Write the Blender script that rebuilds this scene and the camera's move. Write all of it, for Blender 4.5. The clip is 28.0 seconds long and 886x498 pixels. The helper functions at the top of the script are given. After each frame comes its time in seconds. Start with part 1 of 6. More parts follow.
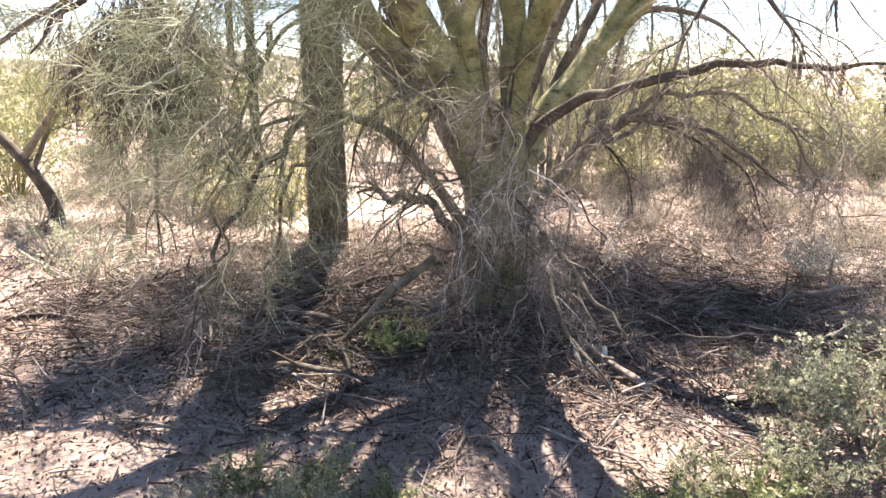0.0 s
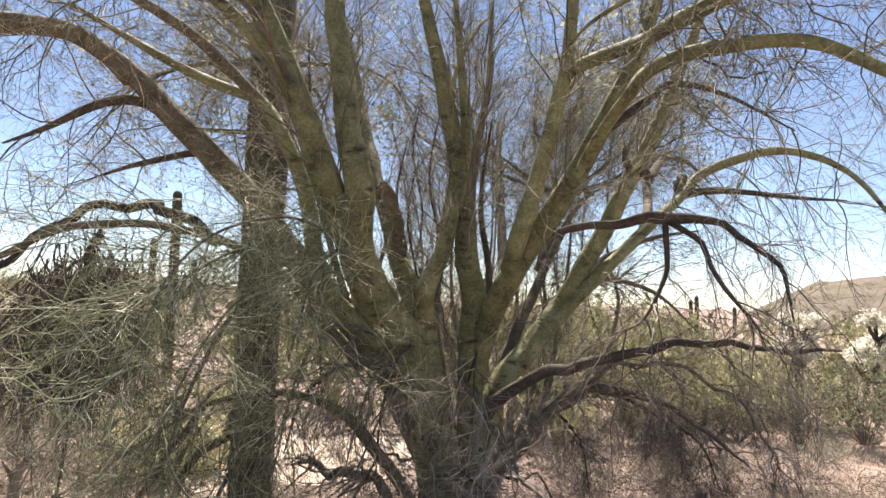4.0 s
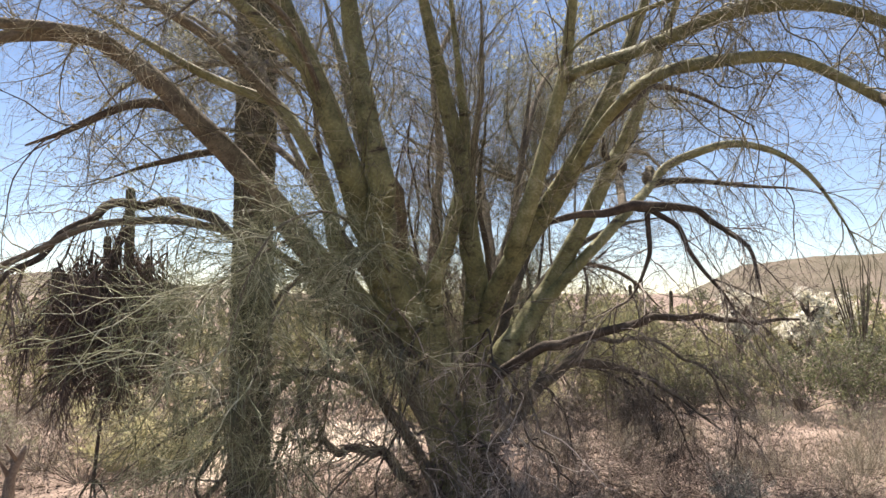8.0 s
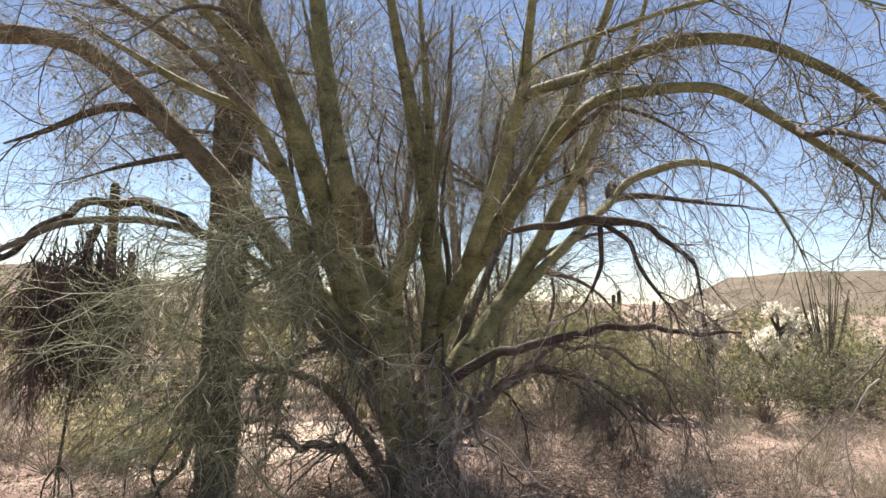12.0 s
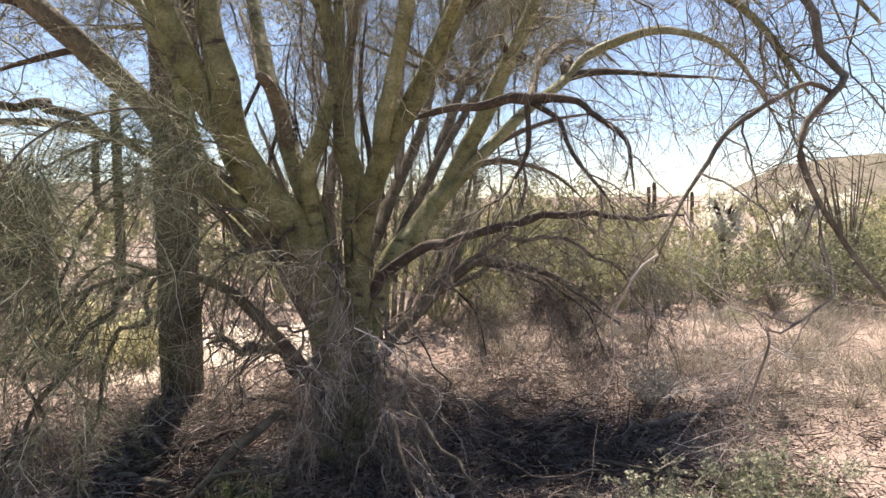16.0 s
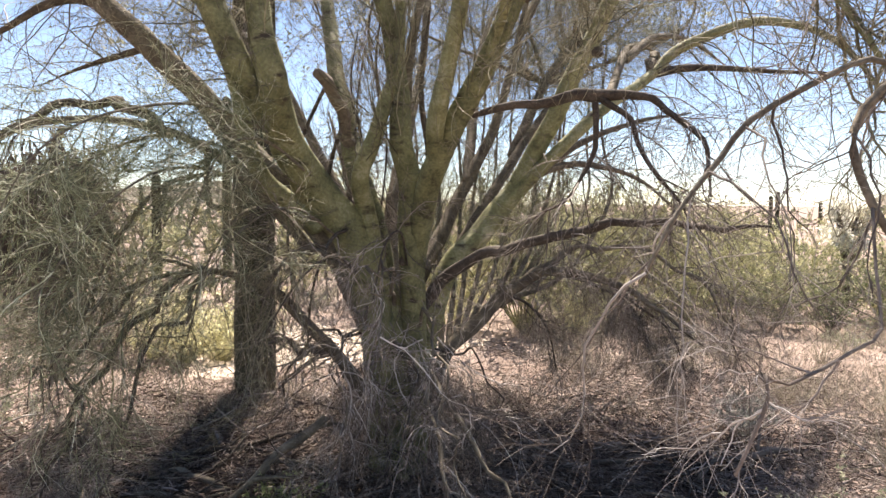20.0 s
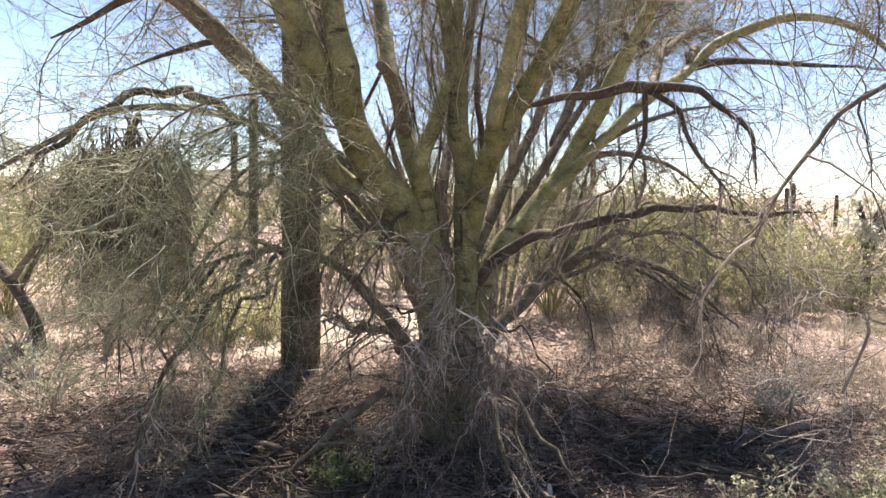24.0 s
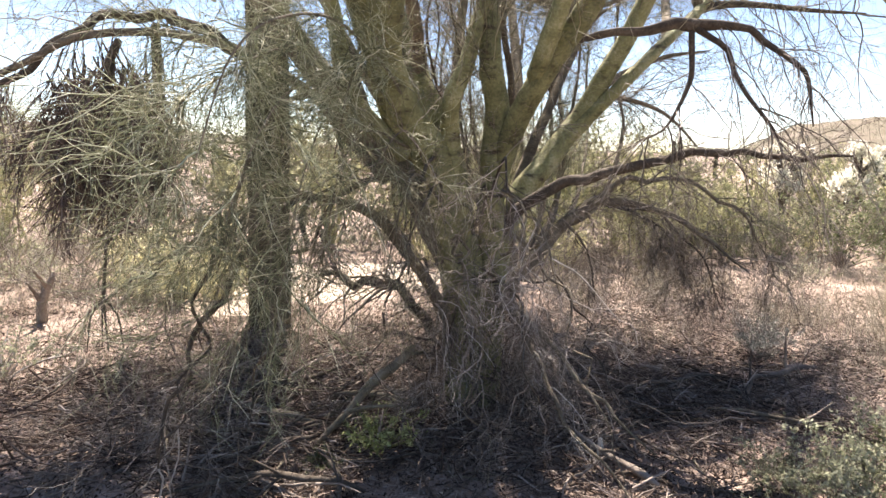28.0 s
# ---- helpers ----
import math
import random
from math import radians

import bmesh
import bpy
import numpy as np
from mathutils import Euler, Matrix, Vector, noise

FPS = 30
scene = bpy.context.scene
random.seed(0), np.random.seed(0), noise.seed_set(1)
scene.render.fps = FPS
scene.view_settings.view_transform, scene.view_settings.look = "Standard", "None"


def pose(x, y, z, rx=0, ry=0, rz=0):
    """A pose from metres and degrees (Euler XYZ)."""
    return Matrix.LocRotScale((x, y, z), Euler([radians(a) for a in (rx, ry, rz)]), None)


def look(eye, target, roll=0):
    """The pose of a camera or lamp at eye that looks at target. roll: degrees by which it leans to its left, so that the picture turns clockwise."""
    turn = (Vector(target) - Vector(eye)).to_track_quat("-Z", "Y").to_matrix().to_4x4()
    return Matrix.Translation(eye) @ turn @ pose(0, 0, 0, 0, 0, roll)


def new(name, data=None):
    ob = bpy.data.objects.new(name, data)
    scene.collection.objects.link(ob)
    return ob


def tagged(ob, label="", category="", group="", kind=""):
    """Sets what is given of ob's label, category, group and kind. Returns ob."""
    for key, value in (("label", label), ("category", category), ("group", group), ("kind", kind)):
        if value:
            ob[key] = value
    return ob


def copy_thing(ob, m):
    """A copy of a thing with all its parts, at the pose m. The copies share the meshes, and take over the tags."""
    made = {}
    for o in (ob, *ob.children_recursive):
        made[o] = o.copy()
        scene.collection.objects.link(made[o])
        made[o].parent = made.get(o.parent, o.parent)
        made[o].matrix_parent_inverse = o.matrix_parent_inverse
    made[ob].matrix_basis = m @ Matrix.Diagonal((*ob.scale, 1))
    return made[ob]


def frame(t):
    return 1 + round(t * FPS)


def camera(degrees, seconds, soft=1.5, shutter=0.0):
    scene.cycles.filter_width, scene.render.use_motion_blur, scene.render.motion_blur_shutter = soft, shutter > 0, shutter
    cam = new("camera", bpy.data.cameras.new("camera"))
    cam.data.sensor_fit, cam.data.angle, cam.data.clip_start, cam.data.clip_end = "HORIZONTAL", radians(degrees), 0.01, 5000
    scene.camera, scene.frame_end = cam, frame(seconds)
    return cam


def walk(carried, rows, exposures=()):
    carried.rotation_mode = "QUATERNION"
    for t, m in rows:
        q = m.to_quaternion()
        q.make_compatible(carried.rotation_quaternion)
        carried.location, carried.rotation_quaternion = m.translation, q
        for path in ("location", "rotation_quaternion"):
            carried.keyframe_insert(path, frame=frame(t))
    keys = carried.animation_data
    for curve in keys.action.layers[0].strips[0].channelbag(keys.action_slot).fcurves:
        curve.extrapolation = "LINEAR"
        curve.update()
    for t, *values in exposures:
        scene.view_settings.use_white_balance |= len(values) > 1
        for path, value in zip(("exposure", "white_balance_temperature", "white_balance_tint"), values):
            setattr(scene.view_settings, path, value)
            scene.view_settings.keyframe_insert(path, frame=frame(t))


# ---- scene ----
cam = camera(64.2, 28.0)
PATH = [
    (0, (-0.035, -0.08, 1.532), (-0.02, 1.857, 1.035), 0.1),
    (0.5, (-0.066, -0.06, 1.552), (0.023, 1.89, 1.116), 0.4),
    (1, (-0.059, -0.033, 1.575), (0.065, 1.93, 1.215), 1.5),
    (1.5, (-0.065, 0.022, 1.607), (0.053, 2.001, 1.35), 1.1),
    (2, (-0.088, 0.072, 1.667), (0.042, 2.063, 1.541), 0.8),
    (2.5, (-0.117, 0.13, 1.657), (0.039, 2.123, 1.608), 1.4),
    (3, (-0.134, 0.173, 1.705), (0.02, 2.167, 1.69), 1.5),
    (3.5, (-0.164, 0.169, 1.735), (0.017, 2.158, 1.836), 2.0),
    (4, (-0.261, 0.206, 1.747), (-0.014, 2.185, 1.894), 1.7),
    (4.5, (-0.399, 0.216, 1.784), (-0.094, 2.181, 1.993), 1.5),
    (6.5, (-0.492, -0.031, 1.68), (-0.093, 1.922, 1.842), 0.5),
    (7, (-0.49, -0.1, 1.685), (-0.092, 1.857, 1.796), 0.5),
    (7.5, (-0.603, -0.097, 1.7), (-0.212, 1.861, 1.817), 0.4),
    (8, (-0.69, -0.077, 1.704), (-0.274, 1.875, 1.829), 0.1),
    (8.5, (-0.898, -0.052, 1.712), (-0.428, 1.889, 1.819), -0.7),
    (9, (-1.052, -0.044, 1.701), (-0.588, 1.899, 1.804), 1.0),
    (9.5, (-1.116, -0.043, 1.695), (-0.734, 1.918, 1.792), 1.8),
    (10, (-1.112, -0.073, 1.698), (-0.771, 1.892, 1.835), 2.6),
    (10.5, (-1.002, -0.144, 1.72), (-0.619, 1.811, 1.894), 2.6),
    (11, (-0.818, -0.226, 1.734), (-0.478, 1.736, 1.929), 2.8),
    (11.5, (-0.655, -0.284, 1.725), (-0.284, 1.673, 1.908), 2.5),
    (12, (-0.563, -0.297, 1.713), (-0.117, 1.648, 1.85), 1.8),
    (12.5, (-0.51, -0.269, 1.671), (-0.032, 1.671, 1.752), 2.2),
    (14.5, (-0.092, -0.184, 1.578), (0.267, 1.784, 1.57), -0.1),
    (15, (0.035, -0.144, 1.64), (0.374, 1.826, 1.558), 1.1),
    (15.5, (0.168, -0.147, 1.669), (0.505, 1.821, 1.561), 0.0),
    (16, (0.221, -0.149, 1.665), (0.55, 1.819, 1.521), -0.6),
    (16.5, (0.232, -0.066, 1.658), (0.508, 1.908, 1.501), -0.7),
    (17, (0.246, 0.003, 1.644), (0.499, 1.982, 1.496), -1.4),
    (17.5, (0.286, 0.035, 1.637), (0.495, 2.018, 1.481), -0.8),
    (18, (0.395, 0.058, 1.638), (0.501, 2.045, 1.435), 0.1),
    (18.5, (0.472, 0.051, 1.634), (0.544, 2.039, 1.431), 0.8),
    (19, (0.508, 0.068, 1.637), (0.535, 2.055, 1.412), 0.5),
    (19.5, (0.521, 0.078, 1.652), (0.527, 2.068, 1.453), 0.6),
    (20, (0.54, 0.054, 1.656), (0.562, 2.049, 1.525), 0.6),
    (20.5, (0.562, 0.004, 1.668), (0.6, 2.003, 1.595), 0.5),
    (21, (0.564, -0.026, 1.673), (0.58, 1.973, 1.61), 0.1),
    (21.5, (0.523, -0.101, 1.682), (0.523, 1.899, 1.678), 0.5),
    (22, (0.431, -0.218, 1.675), (0.443, 1.781, 1.607), 0.3),
    (22.5, (0.354, -0.308, 1.672), (0.374, 1.686, 1.517), 0.3),
    (24.5, (0.204, -0.155, 1.61), (0.193, 1.838, 1.446), 1.2),
    (25, (0.039, -0.142, 1.6), (0.192, 1.84, 1.374), 0.6),
    (25.5, (-0.1, -0.127, 1.587), (0.053, 1.847, 1.31), 0.8),
    (26, (-0.157, -0.078, 1.582), (-0.015, 1.904, 1.348), 0.6),
    (26.5, (-0.224, -0.005, 1.572), (-0.02, 1.968, 1.312), 1.4),
    (27, (-0.324, 0.083, 1.572), (-0.063, 2.05, 1.318), 1.3),
    (27.5, (-0.398, 0.125, 1.573), (-0.23, 2.102, 1.322), 1.2),
    (28, (-0.509, 0.153, 1.553), (-0.198, 2.108, 1.268), 1.3),
]
EXPOSURES = [(0, 2.36, 7250, 16), (1, 2.24, 7250, 16), (2, 1.76, 7250, 16), (3, 1.5, 7250, 16), (4.5, 1.2, 7250, 16), (8, 1.06, 7250, 16), (12, 1.06, 7250, 16), (15, 1.28, 7250, 16), (17, 1.44, 7250, 16), (19.5, 1.56, 7250, 16), (22, 1.48, 7250, 16), (25, 1.66, 7250, 16), (28, 1.78, 7250, 16)]
walk(cam, [(t, look(eye, target, roll)) for t, eye, target, roll in PATH], EXPOSURES)

# ---- world and sun ----
SUN_AZ, SUN_EL = 0.0, 55.0
world = bpy.data.worlds.new("sky")
scene.world = world
world.use_nodes = True
wn = world.node_tree.nodes
sky = wn.new("ShaderNodeTexSky")
sky.sky_type, sky.sun_disc = "NISHITA", False
sky.sun_elevation, sky.sun_rotation = radians(SUN_EL), radians(SUN_AZ)
sky.altitude, sky.air_density, sky.dust_density, sky.ozone_density = 2500, 1.0, 0.0, 2.0
world.node_tree.links.new(sky.outputs[0], wn["Background"].inputs[0])
wn["Background"].inputs[1].default_value = 0.083
sun = new("sun", bpy.data.lights.new("sun", "SUN"))
sun.data.energy, sun.data.angle, sun.data.color = 6.2, radians(0.53), (1.0, 0.965, 0.91)
sun_dir = Vector((math.sin(radians(SUN_AZ)) * math.cos(radians(SUN_EL)), math.cos(radians(SUN_AZ)) * math.cos(radians(SUN_EL)), math.sin(radians(SUN_EL))))
sun.matrix_world = look(sun_dir * 30, (0, 0, 0))


# ---- materials ----
def surface(name, stops, scale=6.0, rough=0.85, bump=0.4, fine=60.0, stretch=(1, 1, 1), island=0.0, per_object=0.0, marks=None, spec=0.25, depth=0.01, translucent=0.0, world_space=False):
    """A rough natural surface: a colour ramp over two scales of noise, fine relief, and tint by island or object."""
    m = bpy.data.materials.new(name)
    m.use_nodes = True
    nt = m.node_tree
    n, link = nt.nodes, nt.links.new
    bsdf = n["Principled BSDF"]
    bsdf.inputs["Roughness"].default_value = rough
    bsdf.inputs["Specular IOR Level"].default_value = spec
    tc = n.new("ShaderNodeTexCoord")
    mp = n.new("ShaderNodeMapping")
    mp.inputs["Scale"].default_value = stretch
    link(tc.outputs["Object"], mp.inputs[0])
    big = n.new("ShaderNodeTexNoise")
    big.inputs["Scale"].default_value, big.inputs["Detail"].default_value, big.inputs["Roughness"].default_value = scale, 6, 0.62
    link(mp.outputs[0], big.inputs[0])
    small = n.new("ShaderNodeTexNoise")
    small.inputs["Scale"].default_value, small.inputs["Detail"].default_value = fine, 4
    link(mp.outputs[0], small.inputs[0])
    mix = n.new("ShaderNodeMix")
    mix.inputs["Factor"].default_value = 0.35
    link(big.outputs[0], mix.inputs["A"])
    link(small.outputs[0], mix.inputs["B"])
    value = mix.outputs["Result"]
    geo, info = n.new("ShaderNodeNewGeometry"), n.new("ShaderNodeObjectInfo")
    for out, amount in ((geo.outputs["Random Per Island"], island), (info.outputs["Random"], per_object)):
        if amount:
            shift = n.new("ShaderNodeMath")
            shift.operation = "MULTIPLY_ADD"
            link(out, shift.inputs[0])
            shift.inputs[1].default_value = amount
            add = n.new("ShaderNodeMath")
            add.operation = "ADD"
            shift.inputs[2].default_value = -amount / 2
            link(value, add.inputs[0])
            link(shift.outputs[0], add.inputs[1])
            value = add.outputs[0]
    ramp = n.new("ShaderNodeValToRGB")
    while len(ramp.color_ramp.elements) < len(stops):
        ramp.color_ramp.elements.new(0.5)
    for e, (pos, col) in zip(ramp.color_ramp.elements, stops):
        e.position, e.color = pos, (*col, 1)
    link(value, ramp.inputs[0])
    colour = ramp.outputs[0]
    if marks:
        col, mscale, mstretch, lo, hi = marks
        mm = n.new("ShaderNodeMapping")
        mm.inputs["Scale"].default_value = mstretch
        link(tc.outputs["Object"], mm.inputs[0])
        mn = n.new("ShaderNodeTexNoise")
        mn.inputs["Scale"].default_value, mn.inputs["Detail"].default_value = mscale, 3
        link(mm.outputs[0], mn.inputs[0])
        mr = n.new("ShaderNodeMapRange")
        mr.inputs["From Min"].default_value, mr.inputs["From Max"].default_value = lo, hi
        link(mn.outputs[0], mr.inputs["Value"])
        blend = n.new("ShaderNodeMix")
        blend.data_type = "RGBA"
        link(mr.outputs[0], blend.inputs["Factor"])
        link(colour, blend.inputs["A"])
        blend.inputs["B"].default_value = (*col, 1)
        colour = blend.outputs["Result"]
    link(colour, bsdf.inputs["Base Color"])
    if bump:
        b = n.new("ShaderNodeBump")
        b.inputs["Strength"].default_value, b.inputs["Distance"].default_value = bump, depth
        link(value, b.inputs["Height"])
        link(b.outputs[0], bsdf.inputs["Normal"])
    if translucent:
        tr = n.new("ShaderNodeBsdfTranslucent")
        link(colour, tr.inputs[0])
        ms = n.new("ShaderNodeMixShader")
        ms.inputs[0].default_value = translucent
        link(bsdf.outputs[0], ms.inputs[1])
        link(tr.outputs[0], ms.inputs[2])
        link(ms.outputs[0], n["Material Output"].inputs[0])
    return m


SOIL = surface("desert_soil", [(0.28, (0.113, 0.078, 0.063)), (0.43, (0.203, 0.150, 0.122)), (0.58, (0.32, 0.250, 0.210)), (0.8, (0.47, 0.405, 0.352))], scale=1.1, fine=38, bump=1.0, depth=0.04, rough=0.95, spec=0.1)
SAND = surface("pale_sand", [(0.3, (0.36, 0.285, 0.225)), (0.5, (0.50, 0.415, 0.335)), (0.75, (0.60, 0.525, 0.445))], scale=2.5, fine=45, bump=0.8, depth=0.02, rough=0.95, spec=0.1)
BARK = surface("green_bark", [(0.30, (0.058, 0.058, 0.033)), (0.42, (0.144, 0.143, 0.071)), (0.56, (0.238, 0.236, 0.116)), (0.72, (0.40, 0.388, 0.25))], scale=8, fine=70, bump=0.7, rough=0.75, per_object=0.12, depth=0.02, marks=((0.055, 0.043, 0.03), 9.0, (1, 1, 2.4), 0.58, 0.74))
BARK_OLD = surface("weathered_bark", [(0.3, (0.0597, 0.0457, 0.0357)), (0.5, (0.15, 0.126, 0.0916)), (0.7, (0.279, 0.238, 0.179))], scale=11, fine=90, bump=0.9, rough=0.9, per_object=0.08, depth=0.015)
BARK_DEAD = surface("dead_bark", [(0.3, (0.032, 0.025, 0.020)), (0.5, (0.080, 0.064, 0.050)), (0.75, (0.180, 0.152, 0.122))], scale=12, fine=90, bump=0.8, rough=0.9)
TWIG = surface("grey_twigs", [(0.2, (0.078, 0.069, 0.042)), (0.45, (0.165, 0.150, 0.094)), (0.7, (0.298, 0.272, 0.182)), (0.9, (0.52, 0.485, 0.36))], scale=3, fine=30, bump=0, rough=0.75, island=0.55)
TWIG_GREEN = surface("fresh_twigs", [(0.2, (0.07, 0.075, 0.035)), (0.45, (0.18, 0.195, 0.098)), (0.7, (0.33, 0.345, 0.20)), (0.92, (0.64, 0.63, 0.48))], scale=3, fine=30, bump=0, rough=0.5, island=0.75, spec=0.4)
TWIG_DEAD = surface("dead_twigs", [(0.2, (0.0736, 0.0594, 0.0503)), (0.5, (0.18, 0.151, 0.128)), (0.78, (0.363, 0.318, 0.275)), (0.95, (0.582, 0.532, 0.474))], scale=3, fine=30, bump=0, rough=0.85, island=0.6)
TWIG_BLEACHED = surface("bleached_twigs", [(0.2, (0.172, 0.142, 0.127)), (0.5, (0.371, 0.326, 0.289)), (0.8, (0.646, 0.601, 0.548))], scale=3, fine=30, bump=0, rough=0.85, island=0.6)
LITTER = surface("litter", [(0.15, (0.040, 0.028, 0.023)), (0.4, (0.108, 0.080, 0.066)), (0.68, (0.205, 0.162, 0.136)), (0.95, (0.43, 0.37, 0.325))], scale=3, fine=40, bump=0, rough=0.95, island=0.8, spec=0.1)
# dead-twig tone, set dark partly to carry the shade under the tree
SHADE_DUFF = surface("shade_toned_duff", [(0.2, (0.066, 0.048, 0.040)), (0.5, (0.165, 0.128, 0.108)), (0.85, (0.37, 0.315, 0.275))], scale=3, fine=40, bump=0, rough=0.95, island=0.7, spec=0.1)
CACTUS = surface("cactus_skin", [(0.3, (0.0259, 0.0248, 0.015)), (0.5, (0.049, 0.049, 0.0265)), (0.7, (0.0808, 0.0778, 0.0461))], scale=5, fine=55, bump=0.5, rough=0.75, per_object=0.1, marks=((0.11, 0.085, 0.06), 4.0, (1, 1, 0.5), 0.5, 0.7))
SPINE = surface("spines", [(0.3, (0.12, 0.10, 0.075)), (0.7, (0.30, 0.27, 0.21))], bump=0, island=0.4, rough=0.7)
LEAF_GREY = surface("greygreen_leaves", [(0.2, (0.14, 0.15, 0.0925)), (0.5, (0.292, 0.302, 0.197)), (0.85, (0.554, 0.554, 0.407))], scale=4, fine=30, bump=0, rough=0.8, island=0.6, translucent=0.5)
LEAF_GREEN = surface("creosote_leaves", [(0.2, (0.0705, 0.0817, 0.039)), (0.5, (0.15, 0.169, 0.0865)), (0.85, (0.297, 0.312, 0.177))], scale=4, fine=30, bump=0, rough=0.5, island=0.6, translucent=0.4)
LEAF_YELLOW = surface("yellowgreen_twigs", [(0.2, (0.165, 0.168, 0.088)), (0.5, (0.345, 0.338, 0.178)), (0.85, (0.55, 0.53, 0.32))], scale=4, fine=30, bump=0, rough=0.75, island=0.6, translucent=0.4)
LIME_GRASS = surface("lime_grass", [(0.2, (0.36, 0.35, 0.20)), (0.5, (0.56, 0.53, 0.32)), (0.85, (0.70, 0.67, 0.46))], scale=4, fine=30, bump=0, rough=0.75, island=0.6, translucent=0.6)
LEAF_FRESH = surface("fresh_leaves", [(0.2, (0.13, 0.15, 0.06)), (0.5, (0.27, 0.30, 0.12)), (0.85, (0.46, 0.48, 0.24))], scale=4, fine=30, bump=0, rough=0.6, island=0.6, translucent=0.3)
LEAF_WHITE = surface("silver_leaves", [(0.2, (0.14, 0.145, 0.115)), (0.5, (0.28, 0.285, 0.235)), (0.85, (0.50, 0.505, 0.43))], scale=4, fine=30, bump=0, rough=0.7, island=0.6)
STRAW = surface("dry_grass", [(0.2, (0.192, 0.163, 0.123)), (0.5, (0.372, 0.332, 0.246)), (0.85, (0.56, 0.52, 0.411))], scale=4, fine=30, bump=0, rough=0.8, island=0.6, translucent=0.2)
CHOLLA = surface("cholla_spines", [(0.2, (0.72, 0.70, 0.60)), (0.5, (0.82, 0.80, 0.71)), (0.85, (0.88, 0.87, 0.80))], scale=9, fine=50, bump=0, rough=0.7, island=0.5, translucent=0.75)
WOOD_GREY = surface("bleached_wood", [(0.3, (0.095, 0.074, 0.06)), (0.5, (0.20, 0.163, 0.135)), (0.75, (0.37, 0.325, 0.28))], scale=5, fine=60, bump=0.8, rough=0.9, stretch=(1, 1, 1), per_object=0.15)
WOOD_WHITE = surface("white_wood", [(0.3, (0.468, 0.425, 0.374)), (0.7, (0.68, 0.654, 0.595))], scale=9, fine=60, bump=0.5, rough=0.85)
HILL = surface("hillside", [(0.25, (0.0632, 0.0595, 0.0429)), (0.45, (0.126, 0.114, 0.0848)), (0.62, (0.185, 0.156, 0.126)), (0.8, (0.215, 0.178, 0.152))], scale=0.05, fine=0.8, bump=0.6, depth=2.0, rough=0.95, spec=0.05)


# ---- mesh helpers ----
rng = np.random.default_rng(7)


def gz(x, y):
    """Height of the ground."""
    return 0.022 * np.sin(1.7 * x + 0.6) * np.cos(1.3 * y) + 0.014 * np.sin(3.1 * x + 2.2 * y) + 0.008 * np.sin(6.3 * x - 5.1 * y + 1.0)


def mesh_from(name, verts, faces, material, smooth=True):
    """A mesh from arrays of vertices and of equal-sized faces (three or four corners)."""
    me = bpy.data.meshes.new(name)
    verts = np.ascontiguousarray(verts, np.float32)
    faces = np.ascontiguousarray(faces, np.int32)
    count, corners = faces.shape
    me.vertices.add(len(verts))
    me.vertices.foreach_set("co", verts.ravel())
    me.loops.add(count * corners)
    me.loops.foreach_set("vertex_index", faces.ravel())
    me.polygons.add(count)
    me.polygons.foreach_set("loop_start", np.arange(0, count * corners, corners, dtype=np.int32))
    me.polygons.foreach_set("use_smooth", np.full(count, smooth))
    me.update(calc_edges=True)
    me.materials.append(material)
    return me


def norm(v):
    return v / np.maximum(np.linalg.norm(v, axis=-1, keepdims=True), 1e-9)


def tubes(P, R, sides):
    """Vertices and quads of many tubes along polylines P (n, k, 3) with radii R (n, k)."""
    n, k, _ = P.shape
    T = norm(np.gradient(P, axis=1))
    ref = np.where(np.abs(T[:, :1, 2:3]) > 0.8, np.array([1.0, 0.2, 0.0]), np.array([0.1, 0.2, 1.0]))
    U = norm(np.cross(T, np.broadcast_to(ref, T.shape)))
    V = np.cross(T, U)
    a = np.arange(sides) * 2 * np.pi / sides
    ring = U[:, :, None] * np.cos(a)[:, None] + V[:, :, None] * np.sin(a)[:, None]
    verts = (P[:, :, None] + ring * R[:, :, None, None]).reshape(-1, 3)
    base = (np.arange(n) * k * sides)[:, None, None] + (np.arange(k - 1) * sides)[None, :, None]
    i, j = np.arange(sides), (np.arange(sides) + 1) % sides
    quads = np.stack([base + i, base + j, base + j + sides, base + i + sides], axis=-1).reshape(-1, 4)
    return verts, quads


def merge(pieces):
    """Joins (verts, quads) pairs."""
    vs, fs, at = [], [], 0
    for v, f in pieces:
        vs.append(v)
        fs.append(f + at)
        at += len(v)
    return np.concatenate(vs), np.concatenate(fs)


def part(name, me, parent=None, label="", kind=""):
    ob = new(name, me)
    ob.parent = parent
    return tagged(ob, label, kind=kind)


def thing(name, label, category, group="", at=(0, 0, 0), kind=""):
    ob = new(name)
    ob.empty_display_size = 0.1
    ob.location = at
    return tagged(ob, label, category, group, kind)


def smooth_line(points, step=0.05):
    """Catmull-Rom through rows of x, y, z, radius, resampled."""
    p = np.array(points, float)
    p = np.vstack([2 * p[0] - p[1], p, 2 * p[-1] - p[-2]])
    out = []
    for i in range(1, len(p) - 2):
        m = max(2, int(np.linalg.norm(p[i + 1, :3] - p[i, :3]) / step))
        t = np.linspace(0, 1, m, endpoint=False)[:, None]
        a, b, c, d = p[i - 1], p[i], p[i + 1], p[i + 2]
        out.append(0.5 * (2 * b + (c - a) * t + (2 * a - 5 * b + 4 * c - d) * t ** 2 + (3 * b - a - 3 * c + d) * t ** 3))
    out.append(p[-2][None])
    return np.vstack(out)


